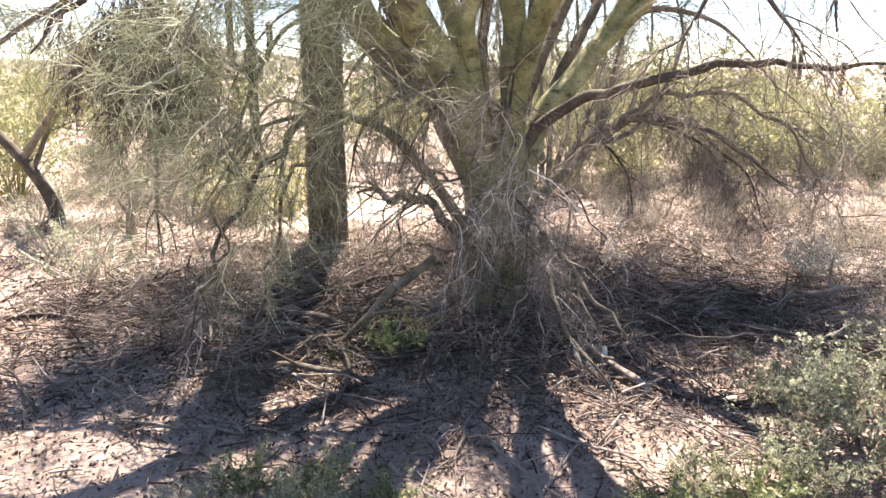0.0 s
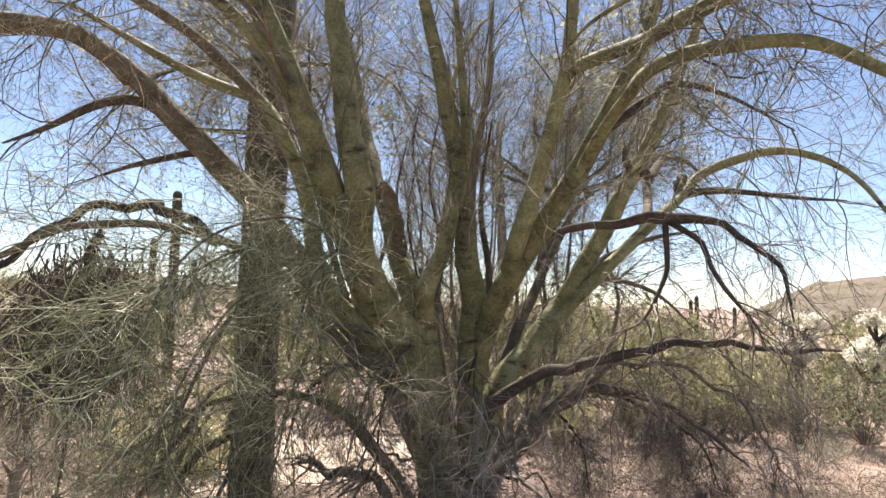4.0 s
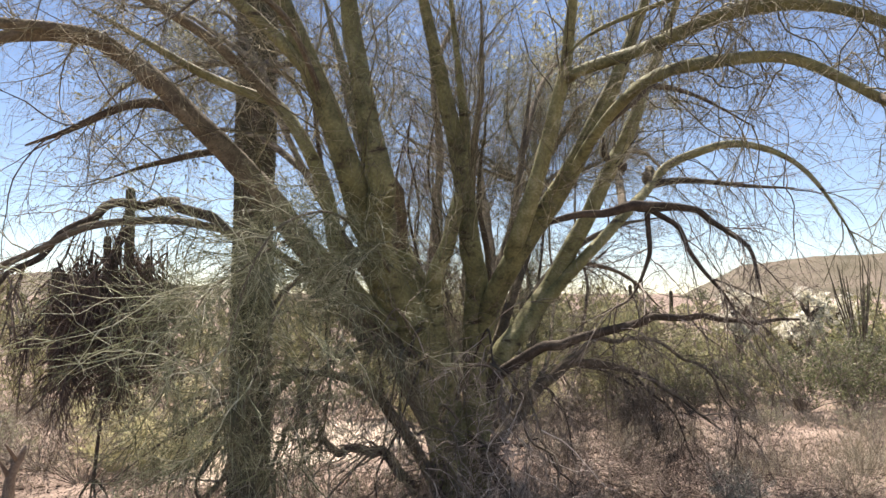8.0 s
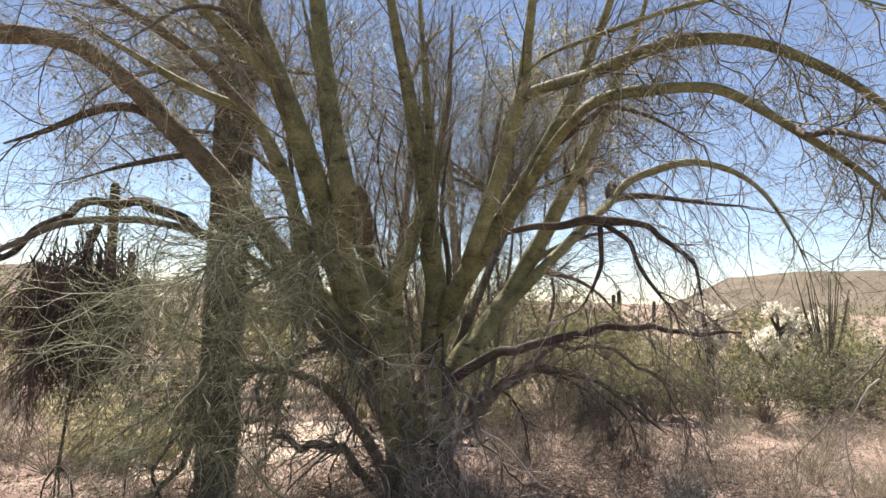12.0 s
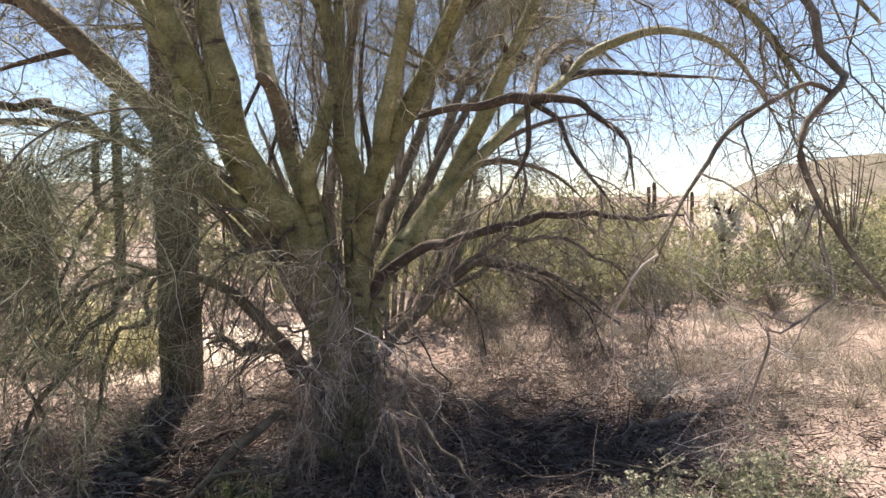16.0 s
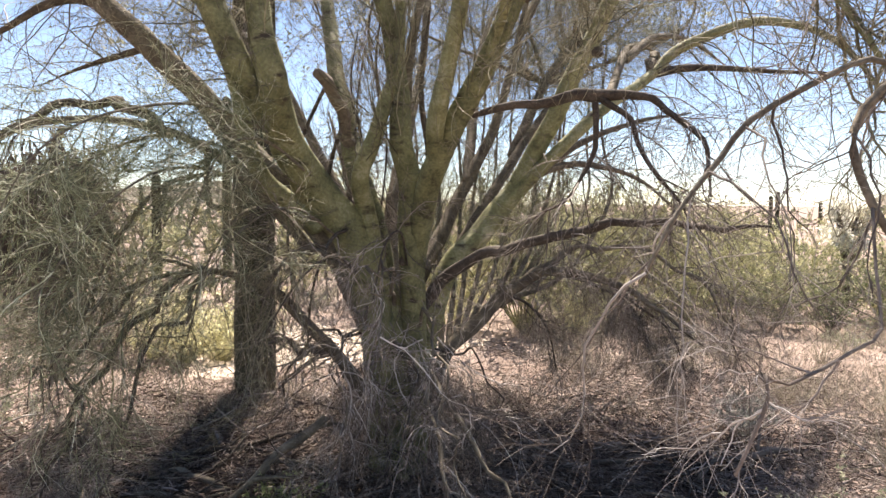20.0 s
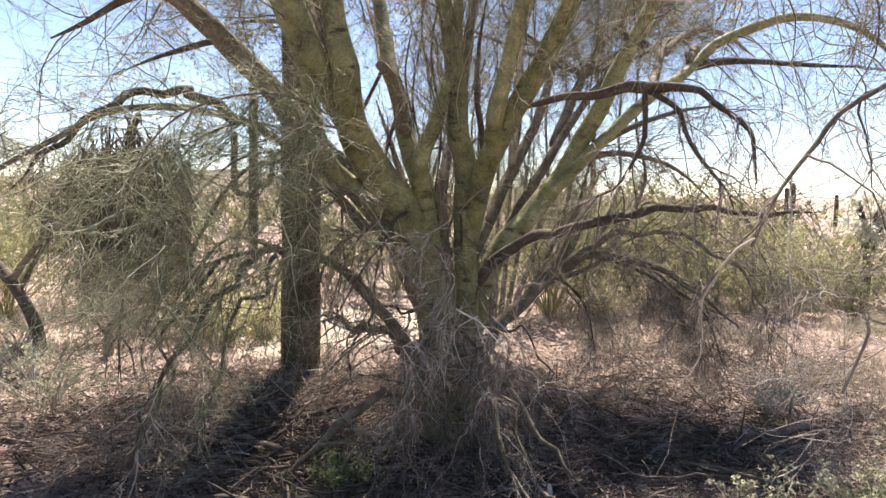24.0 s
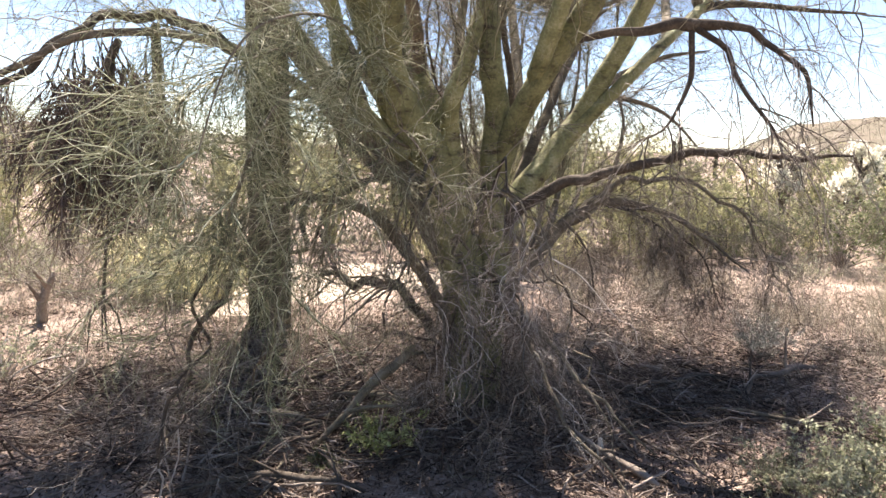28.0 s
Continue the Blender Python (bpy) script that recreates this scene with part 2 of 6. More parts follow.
def limb_mesh(name, points, material, sides=14, rough=0.10, wander=0.25, seed=1):
    """A tapered, knotty limb with a closed tip. Returns the mesh and its centre line."""
    g = np.random.default_rng(seed)
    line = smooth_line(points)
    k = len(line)
    s = np.arange(k)
    sway = sum(g.normal(0, 1, 3)[None] * np.sin(s[:, None] * f + g.uniform(0, 6, 3)) for f in (0.35, 0.8)) * wander * 0.12
    P, R = line[:, :3] + sway * line[:, 3:4], np.maximum(line[:, 3], 0.0025)
    a = np.arange(sides) * 2 * np.pi / sides
    verts, quads = tubes(P[None], R[None], sides)
    centre = np.repeat(P, sides, axis=0)
    aa, ss = np.tile(a, k), np.repeat(s, sides)
    lumps = sum(g.uniform(0.4, 1.0) * np.sin(aa * q + ss * f + g.uniform(0, 6)) for q, f in ((2, 0.12), (3, -0.2), (1, 0.45), (5, 0.7)))
    lumps += 1.6 * (g.random(k) > 0.93)[ss.astype(int)] * np.maximum(0, np.sin(aa + g.uniform(0, 6)))
    verts = centre + (verts - centre) * (1 + rough * 0.45 * lumps)[:, None]
    tip = len(verts)
    verts = np.vstack([verts, P[-1] + norm(P[-1] - P[-2]) * R[-1] * 0.6, P[0] - norm(P[1] - P[0]) * R[0] * 0.5])
    last = (k - 1) * sides
    cap = [[last + i, last + (i + 1) % sides, tip] for i in range(sides)] + [[(i + 1) % sides, i, tip + 1] for i in range(sides)]
    me = bpy.data.meshes.new(name)
    me.from_pydata(verts.tolist(), [], quads.tolist() + cap)
    me.polygons.foreach_set("use_smooth", np.full(len(me.polygons), True))
    me.materials.append(material)
    return me, np.column_stack([P, R])


def crooked(points, seed, a=0.022):
    """The same way with small random bends between its points."""
    g = np.random.default_rng(seed)
    out = [points[0]]
    for p, q in zip(points[:-1], points[1:]):
        p, q = np.array(p), np.array(q)
        n = max(1, min(4, int(np.linalg.norm((q - p)[:3]) / 0.09)))
        for i in range(1, n + 1):
            jog = np.append(g.normal(0, a, 3), 0.0) if i < n else 0.0
            out.append(tuple(float(v) for v in p + (q - p) * i / n + jog))
    return out


def grow(start, heading, length, k, droop, wander, g):
    """Polylines that leave start along heading and bend down by droop."""
    n = len(start)
    P = np.empty((n, k, 3))
    P[:, 0], d = start, norm(heading)
    step = (length / (k - 1))[:, None]
    pull = np.broadcast_to(np.asarray(droop, float).reshape(-1, 1), (n, 1)) * np.array([0, 0, -1.0])
    for i in range(1, k):
        d = norm(d + g.normal(0, wander, (n, 3)) + pull)
        P[:, i] = P[:, i - 1] + d * step
    return P


def sprout(P, per, lo, hi, spread, g, lift=0.0):
    """Starts and headings of per side shoots on each polyline of P."""
    n, k, _ = P.shape
    f = g.uniform(lo, hi, (n, per)) * (k - 1.001)
    i = f.astype(int)
    w = (f - i)[..., None]
    row = np.arange(n)[:, None]
    start = P[row, i] * (1 - w) + P[row, i + 1] * w
    tangent = norm(P[row, i + 1] - P[row, i])
    side = norm(np.cross(tangent, g.normal(0, 1, tangent.shape)))
    ang = g.normal(spread, 0.22, (n, per, 1))
    heading = tangent * np.cos(ang) + side * np.sin(ang) + np.array(lift if isinstance(lift, tuple) else (0, 0, lift))
    return start.reshape(-1, 3), norm(heading).reshape(-1, 3)


def taper(n, k, r0, r1, g):
    return g.uniform(0.7, 1.3, (n, 1)) * np.linspace(r0, r1, k)[None]


def spray(line, g, boughs=12, lo=0.35, hi=1.0, length=(0.45, 1.0), droop=0.05, shoots=9, hairs=6, fine=1.0, spread=0.8, lift=0.1, thick=1.0, zig=0.2, hair=(0.05, 0.22)):
    """Boughs, shoots and hair-thin twigs that leave a limb's line."""
    L = line[None, :, :3]
    s, d = sprout(L, boughs, lo, hi, spread, g, lift)
    return twig_tree(s, d, g, length, droop, shoots, hairs, fine, thick, zig, hair)


def twig_tree(s, d, g, length=(0.45, 1.0), droop=0.05, shoots=9, hairs=6, fine=1.0, thick=1.0, zig=0.2, hair=(0.05, 0.22)):
    B = grow(s, d, g.uniform(*length, len(s)), 10, droop, zig * 0.85, g)
    s2, d2 = sprout(B, shoots, 0.1, 1.0, 0.7, g)
    S = grow(s2, d2, g.uniform(0.15, 0.5, len(s2)) * np.mean(length) / 0.72, 7, droop, zig, g)
    s3, d3 = sprout(S, hairs, 0.05, 1.0, 0.75, g)
    H = grow(s3, d3, g.uniform(*hair, len(s3)), 4, droop, zig * 0.8, g)
    return merge([tubes(B, taper(len(B), 10, 0.0082, 0.0026, g) * thick, 5), tubes(S, taper(len(S), 7, 0.0029, 0.0011, g) * fine, 3), tubes(H, taper(len(H), 4, 0.0014, 0.0007, g) * fine, 3)])


def leaf_quads(P, size, g):
    """Small tilted leaves, one at each point."""
    n = len(P)
    u = norm(g.normal(0, 1, (n, 3)))
    v = norm(np.cross(u, g.normal(0, 1, (n, 3))))
    s = (size * g.uniform(0.6, 1.4, n))[:, None]
    verts = np.stack([P - u * s, P + v * s * 0.45, P + u * s, P - v * s * 0.45], 1).reshape(-1, 3)
    return verts, np.arange(n * 4).reshape(-1, 4)


# ---- ground ----
def ground_sheet():
    radii = np.concatenate([np.linspace(0.05, 9, 150), np.geomspace(9.3, 3500, 46)])
    seg = 220
    a = np.arange(seg) * 2 * np.pi / seg
    x, y = radii[:, None] * np.cos(a), 4 + radii[:, None] * np.sin(a)
    rough = 0.006 * np.sin(23 * x + 9 * y) * np.sin(17 * y - 11 * x) + 0.004 * np.sin(41 * x) * np.sin(37 * y)
    z = np.where(radii[:, None] < 9.2, gz(x, y) + rough, gz(x, y) * 2 - 0.01)
    z = np.where(radii[:, None] > 60, 0.0, z)
    verts = np.vstack([np.stack([x, y, z], -1).reshape(-1, 3), [[0, 4, gz(0.0, 4.0)]]])
    r, c = np.arange(len(radii) - 1)[:, None] * seg, np.arange(seg)
    d = (c + 1) % seg
    quads = np.stack(np.broadcast_arrays(r + c, r + seg + c, r + seg + d, r + d), -1).reshape(-1, 4)
    ob = new("ground", mesh_from("ground", verts[:-1], quads, SOIL))
    tagged(ob, "reddish sandy desert soil with stony patches", "ground", kind="structure")


ground_sheet()


def sandy_clearing(cx, cy, rx, ry, seed):
    """A pale, low sheet of sand with an uneven outline whose rim sinks into the soil."""
    g = np.random.default_rng(seed)
    seg = 96
    a = np.arange(seg) * 2 * np.pi / seg
    edge = 1 + 0.16 * np.sin(3 * a + 1) + 0.1 * np.sin(7 * a + 2) + 0.06 * np.sin(13 * a) + g.normal(0, 0.02, seg)
    t = np.linspace(0.02, 1, 16)[:, None]
    x, y = cx + rx * t * edge * np.cos(a), cy + ry * t * edge * np.sin(a)
    z = gz(x, y) + 0.022 - 0.05 * t ** 6 + 0.004 * np.sin(31 * x) * np.sin(27 * y)
    r, c = np.arange(15)[:, None] * seg, np.arange(seg)
    d = (c + 1) % seg
    quads = np.stack(np.broadcast_arrays(r + c, r + seg + c, r + seg + d, r + d), -1).reshape(-1, 4)
    tagged(new("sand_patch", mesh_from("sand_patch", np.stack([x, y, z], -1).reshape(-1, 3), quads, SAND)), "pale sunlit sandy clearing among the bushes", "ground", kind="structure")


sandy_clearing(-1.0, 8.3, 2.0, 1.6, 31)


def ridge(name, az0, az1, dist, heights, label, seed):
    """A long far hill between two bearings, its crest through the heights given."""
    g = np.random.default_rng(seed)
    n, rows = 90, 14
    az = np.radians(np.linspace(az0, az1, n))
    crest = np.interp(np.linspace(0, 1, n), np.linspace(0, 1, len(heights)), heights)
    crest = crest + np.convolve(g.normal(0, 1, n + 8), np.ones(9) / 9, "valid") * crest * 0.06
    t = np.linspace(0, 1, rows)[:, None]
    rad = dist + t * dist * 0.45 + g.normal(0, 2, (rows, n))
    z = crest * np.sin(t * np.pi / 2) ** 1.3 + np.sin(t * np.pi) * g.normal(0, 0.03, (rows, n)) * crest - 0.3
    verts = np.stack([rad * np.sin(az), rad * np.cos(az), z], -1).reshape(-1, 3)
    r, c = np.arange(rows - 1)[:, None] * n, np.arange(n - 1)
    quads = np.stack(np.broadcast_arrays(r + c, r + c + 1, r + n + c + 1, r + n + c), -1).reshape(-1, 4)
    tagged(new(name, mesh_from(name, verts, quads, HILL)), label, "hill", kind="structure")


ridge("hill_right", 30.2, 78, 260, [0, 16, 19, 20, 20, 20, 21, 21, 20, 18, 16], "dry brown desert hill with sparse shrubs", 3)
ridge("hill_left", -40, -2, 420, [6, 7, 8, 7, 9, 14, 17, 13, 9, 7, 4], "low far desert hills", 5)

# ---- the palo verde tree ----
tree = thing("palo_verde_tree", "old many-stemmed palo verde with olive bark and fine bare twigs", "tree", at=(0.32, 4.28, 0))
tree_inv = Matrix.Translation((-0.32, -4.28, 0))


def tree_part(name, me, parent=None, label="", kind=""):
    ob = part(name, me, parent or tree, label, kind)
    ob.matrix_parent_inverse = tree_inv if parent is None else Matrix()
    return ob


def limb(points, material, twigs=None, seed=1, name="limb", label="", sides=14, rough=0.15, twig_material=None, leaves=0, spurs=False):
    me, line = limb_mesh(name, points, material, sides, rough, 0.25, seed)
    ob = tree_part(name, me, None, label)
    if spurs:
        v, f = spray(line[: int(len(line) * 0.75)], np.random.default_rng(seed + 500), **SPUR)
        tree_part("dead_spur_spray", mesh_from("dead_spur_spray", v, f, TWIG_DEAD), ob, "short dead spurs along the bark", "stuff")
    if twigs:
        v, f = spray(line, np.random.default_rng(seed + 100), **twigs)
        tree_part("twig_spray", mesh_from("twig_spray", v, f, twig_material or TWIG), ob, "fine leafless twigs", "stuff")
        if leaves:
            g = np.random.default_rng(seed + 300)
            at = v[g.integers(0, len(v), leaves)] + g.normal(0, 0.03, (leaves, 3))
            tree_part("foliage", mesh_from("foliage", *leaf_quads(at, 0.021, g), LEAF_GREY, False), ob, "pale feathery grey-green foliage", "stuff")
    return line


SPUR = dict(boughs=6, lo=0.15, hi=1.0, length=(0.07, 0.34), droop=0.03, shoots=5, hairs=4, spread=1.15, lift=0.05, fine=0.6, thick=0.35, zig=0.25)
UP = dict(boughs=20, lo=0.3, hi=0.82, length=(0.5, 1.1), droop=-0.01, shoots=9, hairs=6, spread=0.6, lift=0.2, fine=0.5, thick=0.5)
SIDE = dict(boughs=18, lo=0.35, length=(0.45, 0.95), droop=0.03, shoots=9, hairs=6, spread=0.85, lift=0.0, fine=0.54, thick=0.55)
HANG = dict(boughs=22, lo=0.2, length=(0.35, 0.8), droop=0.09, shoots=9, hairs=6, spread=0.9, lift=-0.1, thick=0.5, fine=0.68)

# trunk: a short fluted bole
limb([(0.33, 4.28, -0.12, 0.2208), (0.33, 4.26, 0.06, 0.161), (0.32, 4.24, 0.3, 0.1196), (0.32, 4.22, 0.6, 0.103), (0.31, 4.2, 0.9, 0.0828), (0.28, 4.18, 1.05, 0.0368)], BARK, name="trunk", label="thick fluted trunk", sides=22, rough=0.22, seed=2)
# leaning stem that forks in two
limb([(0.24, 4.16, 0.1, 0.0894), (0.23, 4.16, 0.6, 0.0947), (0.16, 4.15, 1.17, 0.1052), (0.03, 4.09, 1.49, 0.1052), (-0.12, 4.0, 1.72, 0.1052), (-0.24, 3.82, 1.95, 0.0947), (-0.26, 3.6, 2.14, 0.0789), (-0.25, 3.5, 2.25, 0.0715), (-0.29, 3.48, 2.43, 0.0652), (-0.33, 3.52, 2.63, 0.0610), (-0.36, 3.6, 2.86, 0.0568), (-0.42, 3.65, 3.3, 0.0473), (-0.5, 3.6, 3.9, 0.0315), (-0.6, 3.5, 4.6, 0.0084)], BARK, dict(UP, lo=0.5, boughs=24), seed=11, spurs=True)
limb([(-0.22, 3.86, 1.9, 0.0700), (-0.31, 3.70, 2.08, 0.0740), (-0.41, 3.5, 2.3, 0.0720), (-0.48, 3.43, 2.49, 0.0660), (-0.56, 3.42, 2.69, 0.0600), (-0.68, 3.4, 2.95, 0.0520), (-0.9, 3.3, 3.4, 0.0350), (-1.15, 3.1, 3.9, 0.0100)], BARK, dict(UP, lo=0.15, boughs=30), seed=12, spurs=True)
# long limb that arches over to the side
limb([(0.2, 4.25, 0.8, 0.0696), (-0.1, 4.33, 1.42, 0.08004), (-0.36, 4.35, 1.70, 0.08265), (-0.60, 4.25, 1.98, 0.07656), (-0.82, 4.2, 2.25, 0.07134), (-1.04, 4.12, 2.48, 0.06786), (-1.28, 4.02, 2.71, 0.06264), (-1.52, 4.0, 2.94, 0.05394), (-1.82, 4.05, 3.10, 0.0435), (-2.21, 4.1, 3.10, 0.0348), (-2.64, 4.2, 2.96, 0.02262), (-3.1, 4.3, 2.7, 0.00696)], BARK_OLD, dict(SIDE, lo=0.4, boughs=19), seed=13, spurs=True)
limb([(-1.45, 4.0, 2.85, 0.045), (-1.7, 3.95, 3.05, 0.04), (-2.02, 3.9, 3.09, 0.032), (-2.41, 3.8, 3.04, 0.022), (-2.9, 3.7, 2.85, 0.007)], BARK_OLD, dict(SIDE, boughs=16), seed=14)
limb([(-1.2, 4.05, 2.64, 0.032), (-1.42, 4.08, 2.76, 0.028), (-1.63, 4.1, 2.74, 0.024), (-1.93, 4.15, 2.6, 0.015), (-2.15, 4.2, 2.52, 0.006)], BARK_DEAD, dict(SIDE, boughs=9, shoots=5, hairs=4), seed=15, name="dead_branch", twig_material=TWIG_DEAD)
limb([(-0.95, 4.17, 2.4, 0.025), (-1.08, 4.3, 2.55, 0.023), (-1.48, 4.4, 2.49, 0.016), (-1.74, 4.4, 2.39, 0.006)], BARK_DEAD, dict(SIDE, boughs=10, shoots=6), seed=16)
# bough in front of the arching limb
limb([(-0.12, 4.02, 1.5, 0.0522), (-0.28, 4.0, 1.66, 0.05046), (-0.39, 3.9, 1.78, 0.04872), (-0.46, 3.82, 1.98, 0.04524), (-0.53, 3.85, 2.30, 0.04176), (-0.65, 3.9, 2.57, 0.03828), (-0.79, 4.03, 2.78, 0.03306), (-1.03, 4.05, 2.87, 0.02784), (-1.3, 4.0, 2.98, 0.02262), (-1.75, 3.9, 3.2, 0.0087)], BARK, dict(SIDE, boughs=22, lo=0.2), seed=17, spurs=True)
# sunlit stem behind
limb([(0.27, 4.25, 1.0, 0.0750), (0.20, 4.25, 1.42, 0.0720), (0.12, 4.3, 1.68, 0.0680), (0.02, 4.5, 1.95, 0.0650), (-0.04, 4.65, 2.17, 0.0600), (-0.15, 4.9, 2.57, 0.0550), (-0.24, 5.2, 3.02, 0.0450), (-0.35, 5.5, 3.6, 0.0300), (-0.5, 5.8, 4.3, 0.0080)], BARK, dict(UP, lo=0.4, boughs=16), seed=18, spurs=True)
# middle stems
limb([(0.24, 4.16, 1.1, 0.0574), (0.15, 4.1, 1.58, 0.0526), (0.12, 3.95, 1.8, 0.0479), (0.20, 3.95, 2.01, 0.0431), (0.27, 4.0, 2.24, 0.0383), (0.32, 4.05, 2.43, 0.0345), (0.33, 4.1, 2.8, 0.0287), (0.25, 4.1, 3.5, 0.0153), (0.2, 4.0, 4.0, 0.0057)], BARK, dict(UP, boughs=22, lo=0.25), seed=19, spurs=True)
limb([(0.42, 4.22, 0.1, 0.0961), (0.43, 4.2, 0.6, 0.0848), (0.42, 4.18, 0.9, 0.0792), (0.40, 4.15, 1.3, 0.0724), (0.40, 4.05, 1.72, 0.0679), (0.35, 4.0, 1.96, 0.0611), (0.33, 4.05, 2.28, 0.0565), (0.28, 4.08, 2.58, 0.0520), (0.17, 4.05, 3.04, 0.0430), (0.05, 4.0, 3.5, 0.0317), (-0.05, 4.0, 4.2, 0.0090)], BARK, dict(UP, boughs=24, lo=0.4), seed=20, spurs=True)
limb([(0.34, 4.05, 1.9, 0.03045), (0.37, 4.1, 2.25, 0.02958), (0.39, 4.12, 2.51, 0.0261), (0.44, 4.2, 2.8, 0.02262), (0.5, 4.3, 3.1, 0.0174), (0.55, 4.5, 3.8, 0.00522)], BARK_OLD, dict(UP, boughs=20, lo=0.2), seed=21, spurs=True)
# forked stem
limb([(0.40, 4.2, 0.7, 0.0535), (0.43, 4.17, 1.29, 0.0624), (0.48, 3.97, 1.69, 0.0642), (0.54, 3.82, 1.87, 0.0624), (0.63, 3.7, 2.05, 0.0589), (0.75, 3.6, 2.26, 0.0553), (0.85, 3.5, 2.5, 0.0490), (0.97, 3.45, 2.75, 0.0446), (1.05, 3.42, 2.95, 0.0375), (1.2, 3.35, 3.4, 0.0232), (1.3, 3.2, 3.9, 0.0071)], BARK, dict(UP, boughs=22, lo=0.42), seed=22, spurs=True)
limb([(0.53, 3.78, 1.92, 0.0479), (0.54, 3.62, 2.08, 0.0459), (0.60, 3.5, 2.34, 0.0421), (0.66, 3.4, 2.69, 0.0383), (0.68, 3.3, 2.9, 0.0325), (0.66, 3.1, 3.4, 0.0191), (0.6, 2.9, 3.9, 0.0067)], BARK, dict(UP, boughs=20, lo=0.3), seed=23, spurs=True)
limb([(0.95, 3.46, 2.62, 0.026), (1.15, 3.5, 2.77, 0.023), (1.33, 3.6, 2.9, 0.018), (1.68, 3.7, 2.89, 0.012), (2.14, 3.8, 2.75, 0.004)], BARK_DEAD, dict(SIDE, boughs=8, shoots=5, hairs=4), seed=24)
# stout limb with a hollow, its dead stub and outer branches
limb([(0.42, 4.3, 0.4, 0.0599), (0.52, 4.35, 0.95, 0.0659), (0.62, 4.4, 1.24, 0.0689), (0.83, 4.5, 1.48, 0.0749), (1.06, 4.53, 1.77, 0.0674), (1.24, 4.45, 2.15, 0.0599), (1.40, 4.37, 2.5, 0.0540), (1.54, 4.32, 2.8, 0.0464), (1.70, 4.3, 3.21, 0.0344), (1.85, 4.2, 3.7, 0.0195), (1.95, 4.1, 4.2, 0.0060)], BARK, dict(UP, boughs=24, lo=0.5), seed=25, spurs=True, rough=0.18)
limb([(1.52, 4.34, 2.56, 0.035), (1.42, 4.35, 2.6, 0.03), (1.37, 4.33, 2.66, 0.022), (1.36, 4.33, 2.76, 0.008)], BARK_DEAD, seed=26, name="stub", label="dark broken stub", sides=10, rough=0.3)
limb([(0.9, 4.5, 1.58, 0.0444), (1.05, 4.47, 1.72, 0.0444), (1.29, 4.42, 1.98, 0.0407), (1.58, 4.5, 2.25, 0.0385), (1.95, 4.82, 2.5, 0.0370), (2.19, 4.9, 2.72, 0.0333), (2.57, 4.82, 2.86, 0.0296), (2.86, 4.75, 2.85, 0.0251), (3.14, 4.7, 2.73, 0.0207), (3.3, 4.6, 2.5, 0.0148), (3.5, 4.5, 2.1, 0.0044)], BARK, dict(SIDE, boughs=19, lo=0.35, droop=0.14), seed=27, spurs=True, rough=0.16)
limb([(2.0, 4.86, 2.54, 0.05), (2.02, 4.93, 2.62, 0.055), (2.03, 4.94, 2.69, 0.03)], BARK_OLD, seed=28, name="knot", label="broken knob of grey bark", sides=12, rough=0.4)
limb([(1.98, 4.85, 2.53, 0.03), (2.2, 4.9, 2.58, 0.027), (2.41, 4.85, 2.58, 0.022), (2.72, 4.7, 2.53, 0.016), (3.05, 4.6, 2.51, 0.006)], BARK_DEAD, dict(SIDE, boughs=14, shoots=7), seed=29, twig_material=TWIG_DEAD)
# the splintered dead bough that crosses in front
limb(crooked([(0.692, 3.701, 2.088, 0.0080), (0.794, 3.720, 2.125, 0.0176), (0.943, 3.720, 2.162, 0.0208), (1.157, 3.739, 2.190, 0.0256), (1.371, 3.767, 2.218, 0.0336), (1.492, 3.701, 2.218, 0.0240), (1.622, 3.627, 2.190, 0.0176), (1.752, 3.534, 2.060, 0.0144), (1.817, 3.441, 1.967, 0.0120), (1.826, 3.348, 1.697, 0.0040)], 30, 0.008), BARK_DEAD, dict(HANG, boughs=16, shoots=6, hairs=4, lo=0.5), seed=30, name="dead_branch", label="splintered dead branch", twig_material=TWIG_DEAD)
limb(crooked([(1.389, 3.748, 2.199, 0.0192), (1.529, 3.674, 2.088, 0.0152), (1.603, 3.581, 1.855, 0.0120), (1.705, 3.534, 1.716, 0.0088), (1.798, 3.534, 1.558, 0.0032)], 31, 0.012), BARK_DEAD, dict(HANG, boughs=12, shoots=6, hairs=4), seed=31, name="dead_branch", twig_material=TWIG_DEAD)
limb(crooked([(1.361, 3.748, 2.181, 0.0176), (1.352, 3.720, 1.911, 0.0136), (1.268, 3.674, 1.762, 0.0096), (1.092, 3.674, 1.614, 0.0032)], 32, 0.012), BARK_DEAD, dict(HANG, boughs=10, shoots=6, hairs=4), seed=32, name="dead_branch", twig_material=TWIG_DEAD)
# low dark branch
limb(crooked([(0.45, 4.25, 1.0, 0.0400), (0.58, 4.2, 1.2, 0.0376), (0.76, 4.1, 1.34, 0.0336), (1.02, 4.05, 1.42, 0.0304), (1.29, 4.0, 1.49, 0.0272), (1.51, 3.95, 1.56, 0.0240), (1.82, 3.9, 1.57, 0.0192), (2.03, 3.7, 1.53, 0.0144), (2.2, 3.52, 1.555, 0.0056)], 33, 0.009), BARK_DEAD, dict(HANG, boughs=16, shoots=5, hairs=3, lo=0.3, length=(0.25, 0.7)), seed=33, name="dead_branch", label="bare dark low branch", twig_material=TWIG_DEAD, rough=0.2)
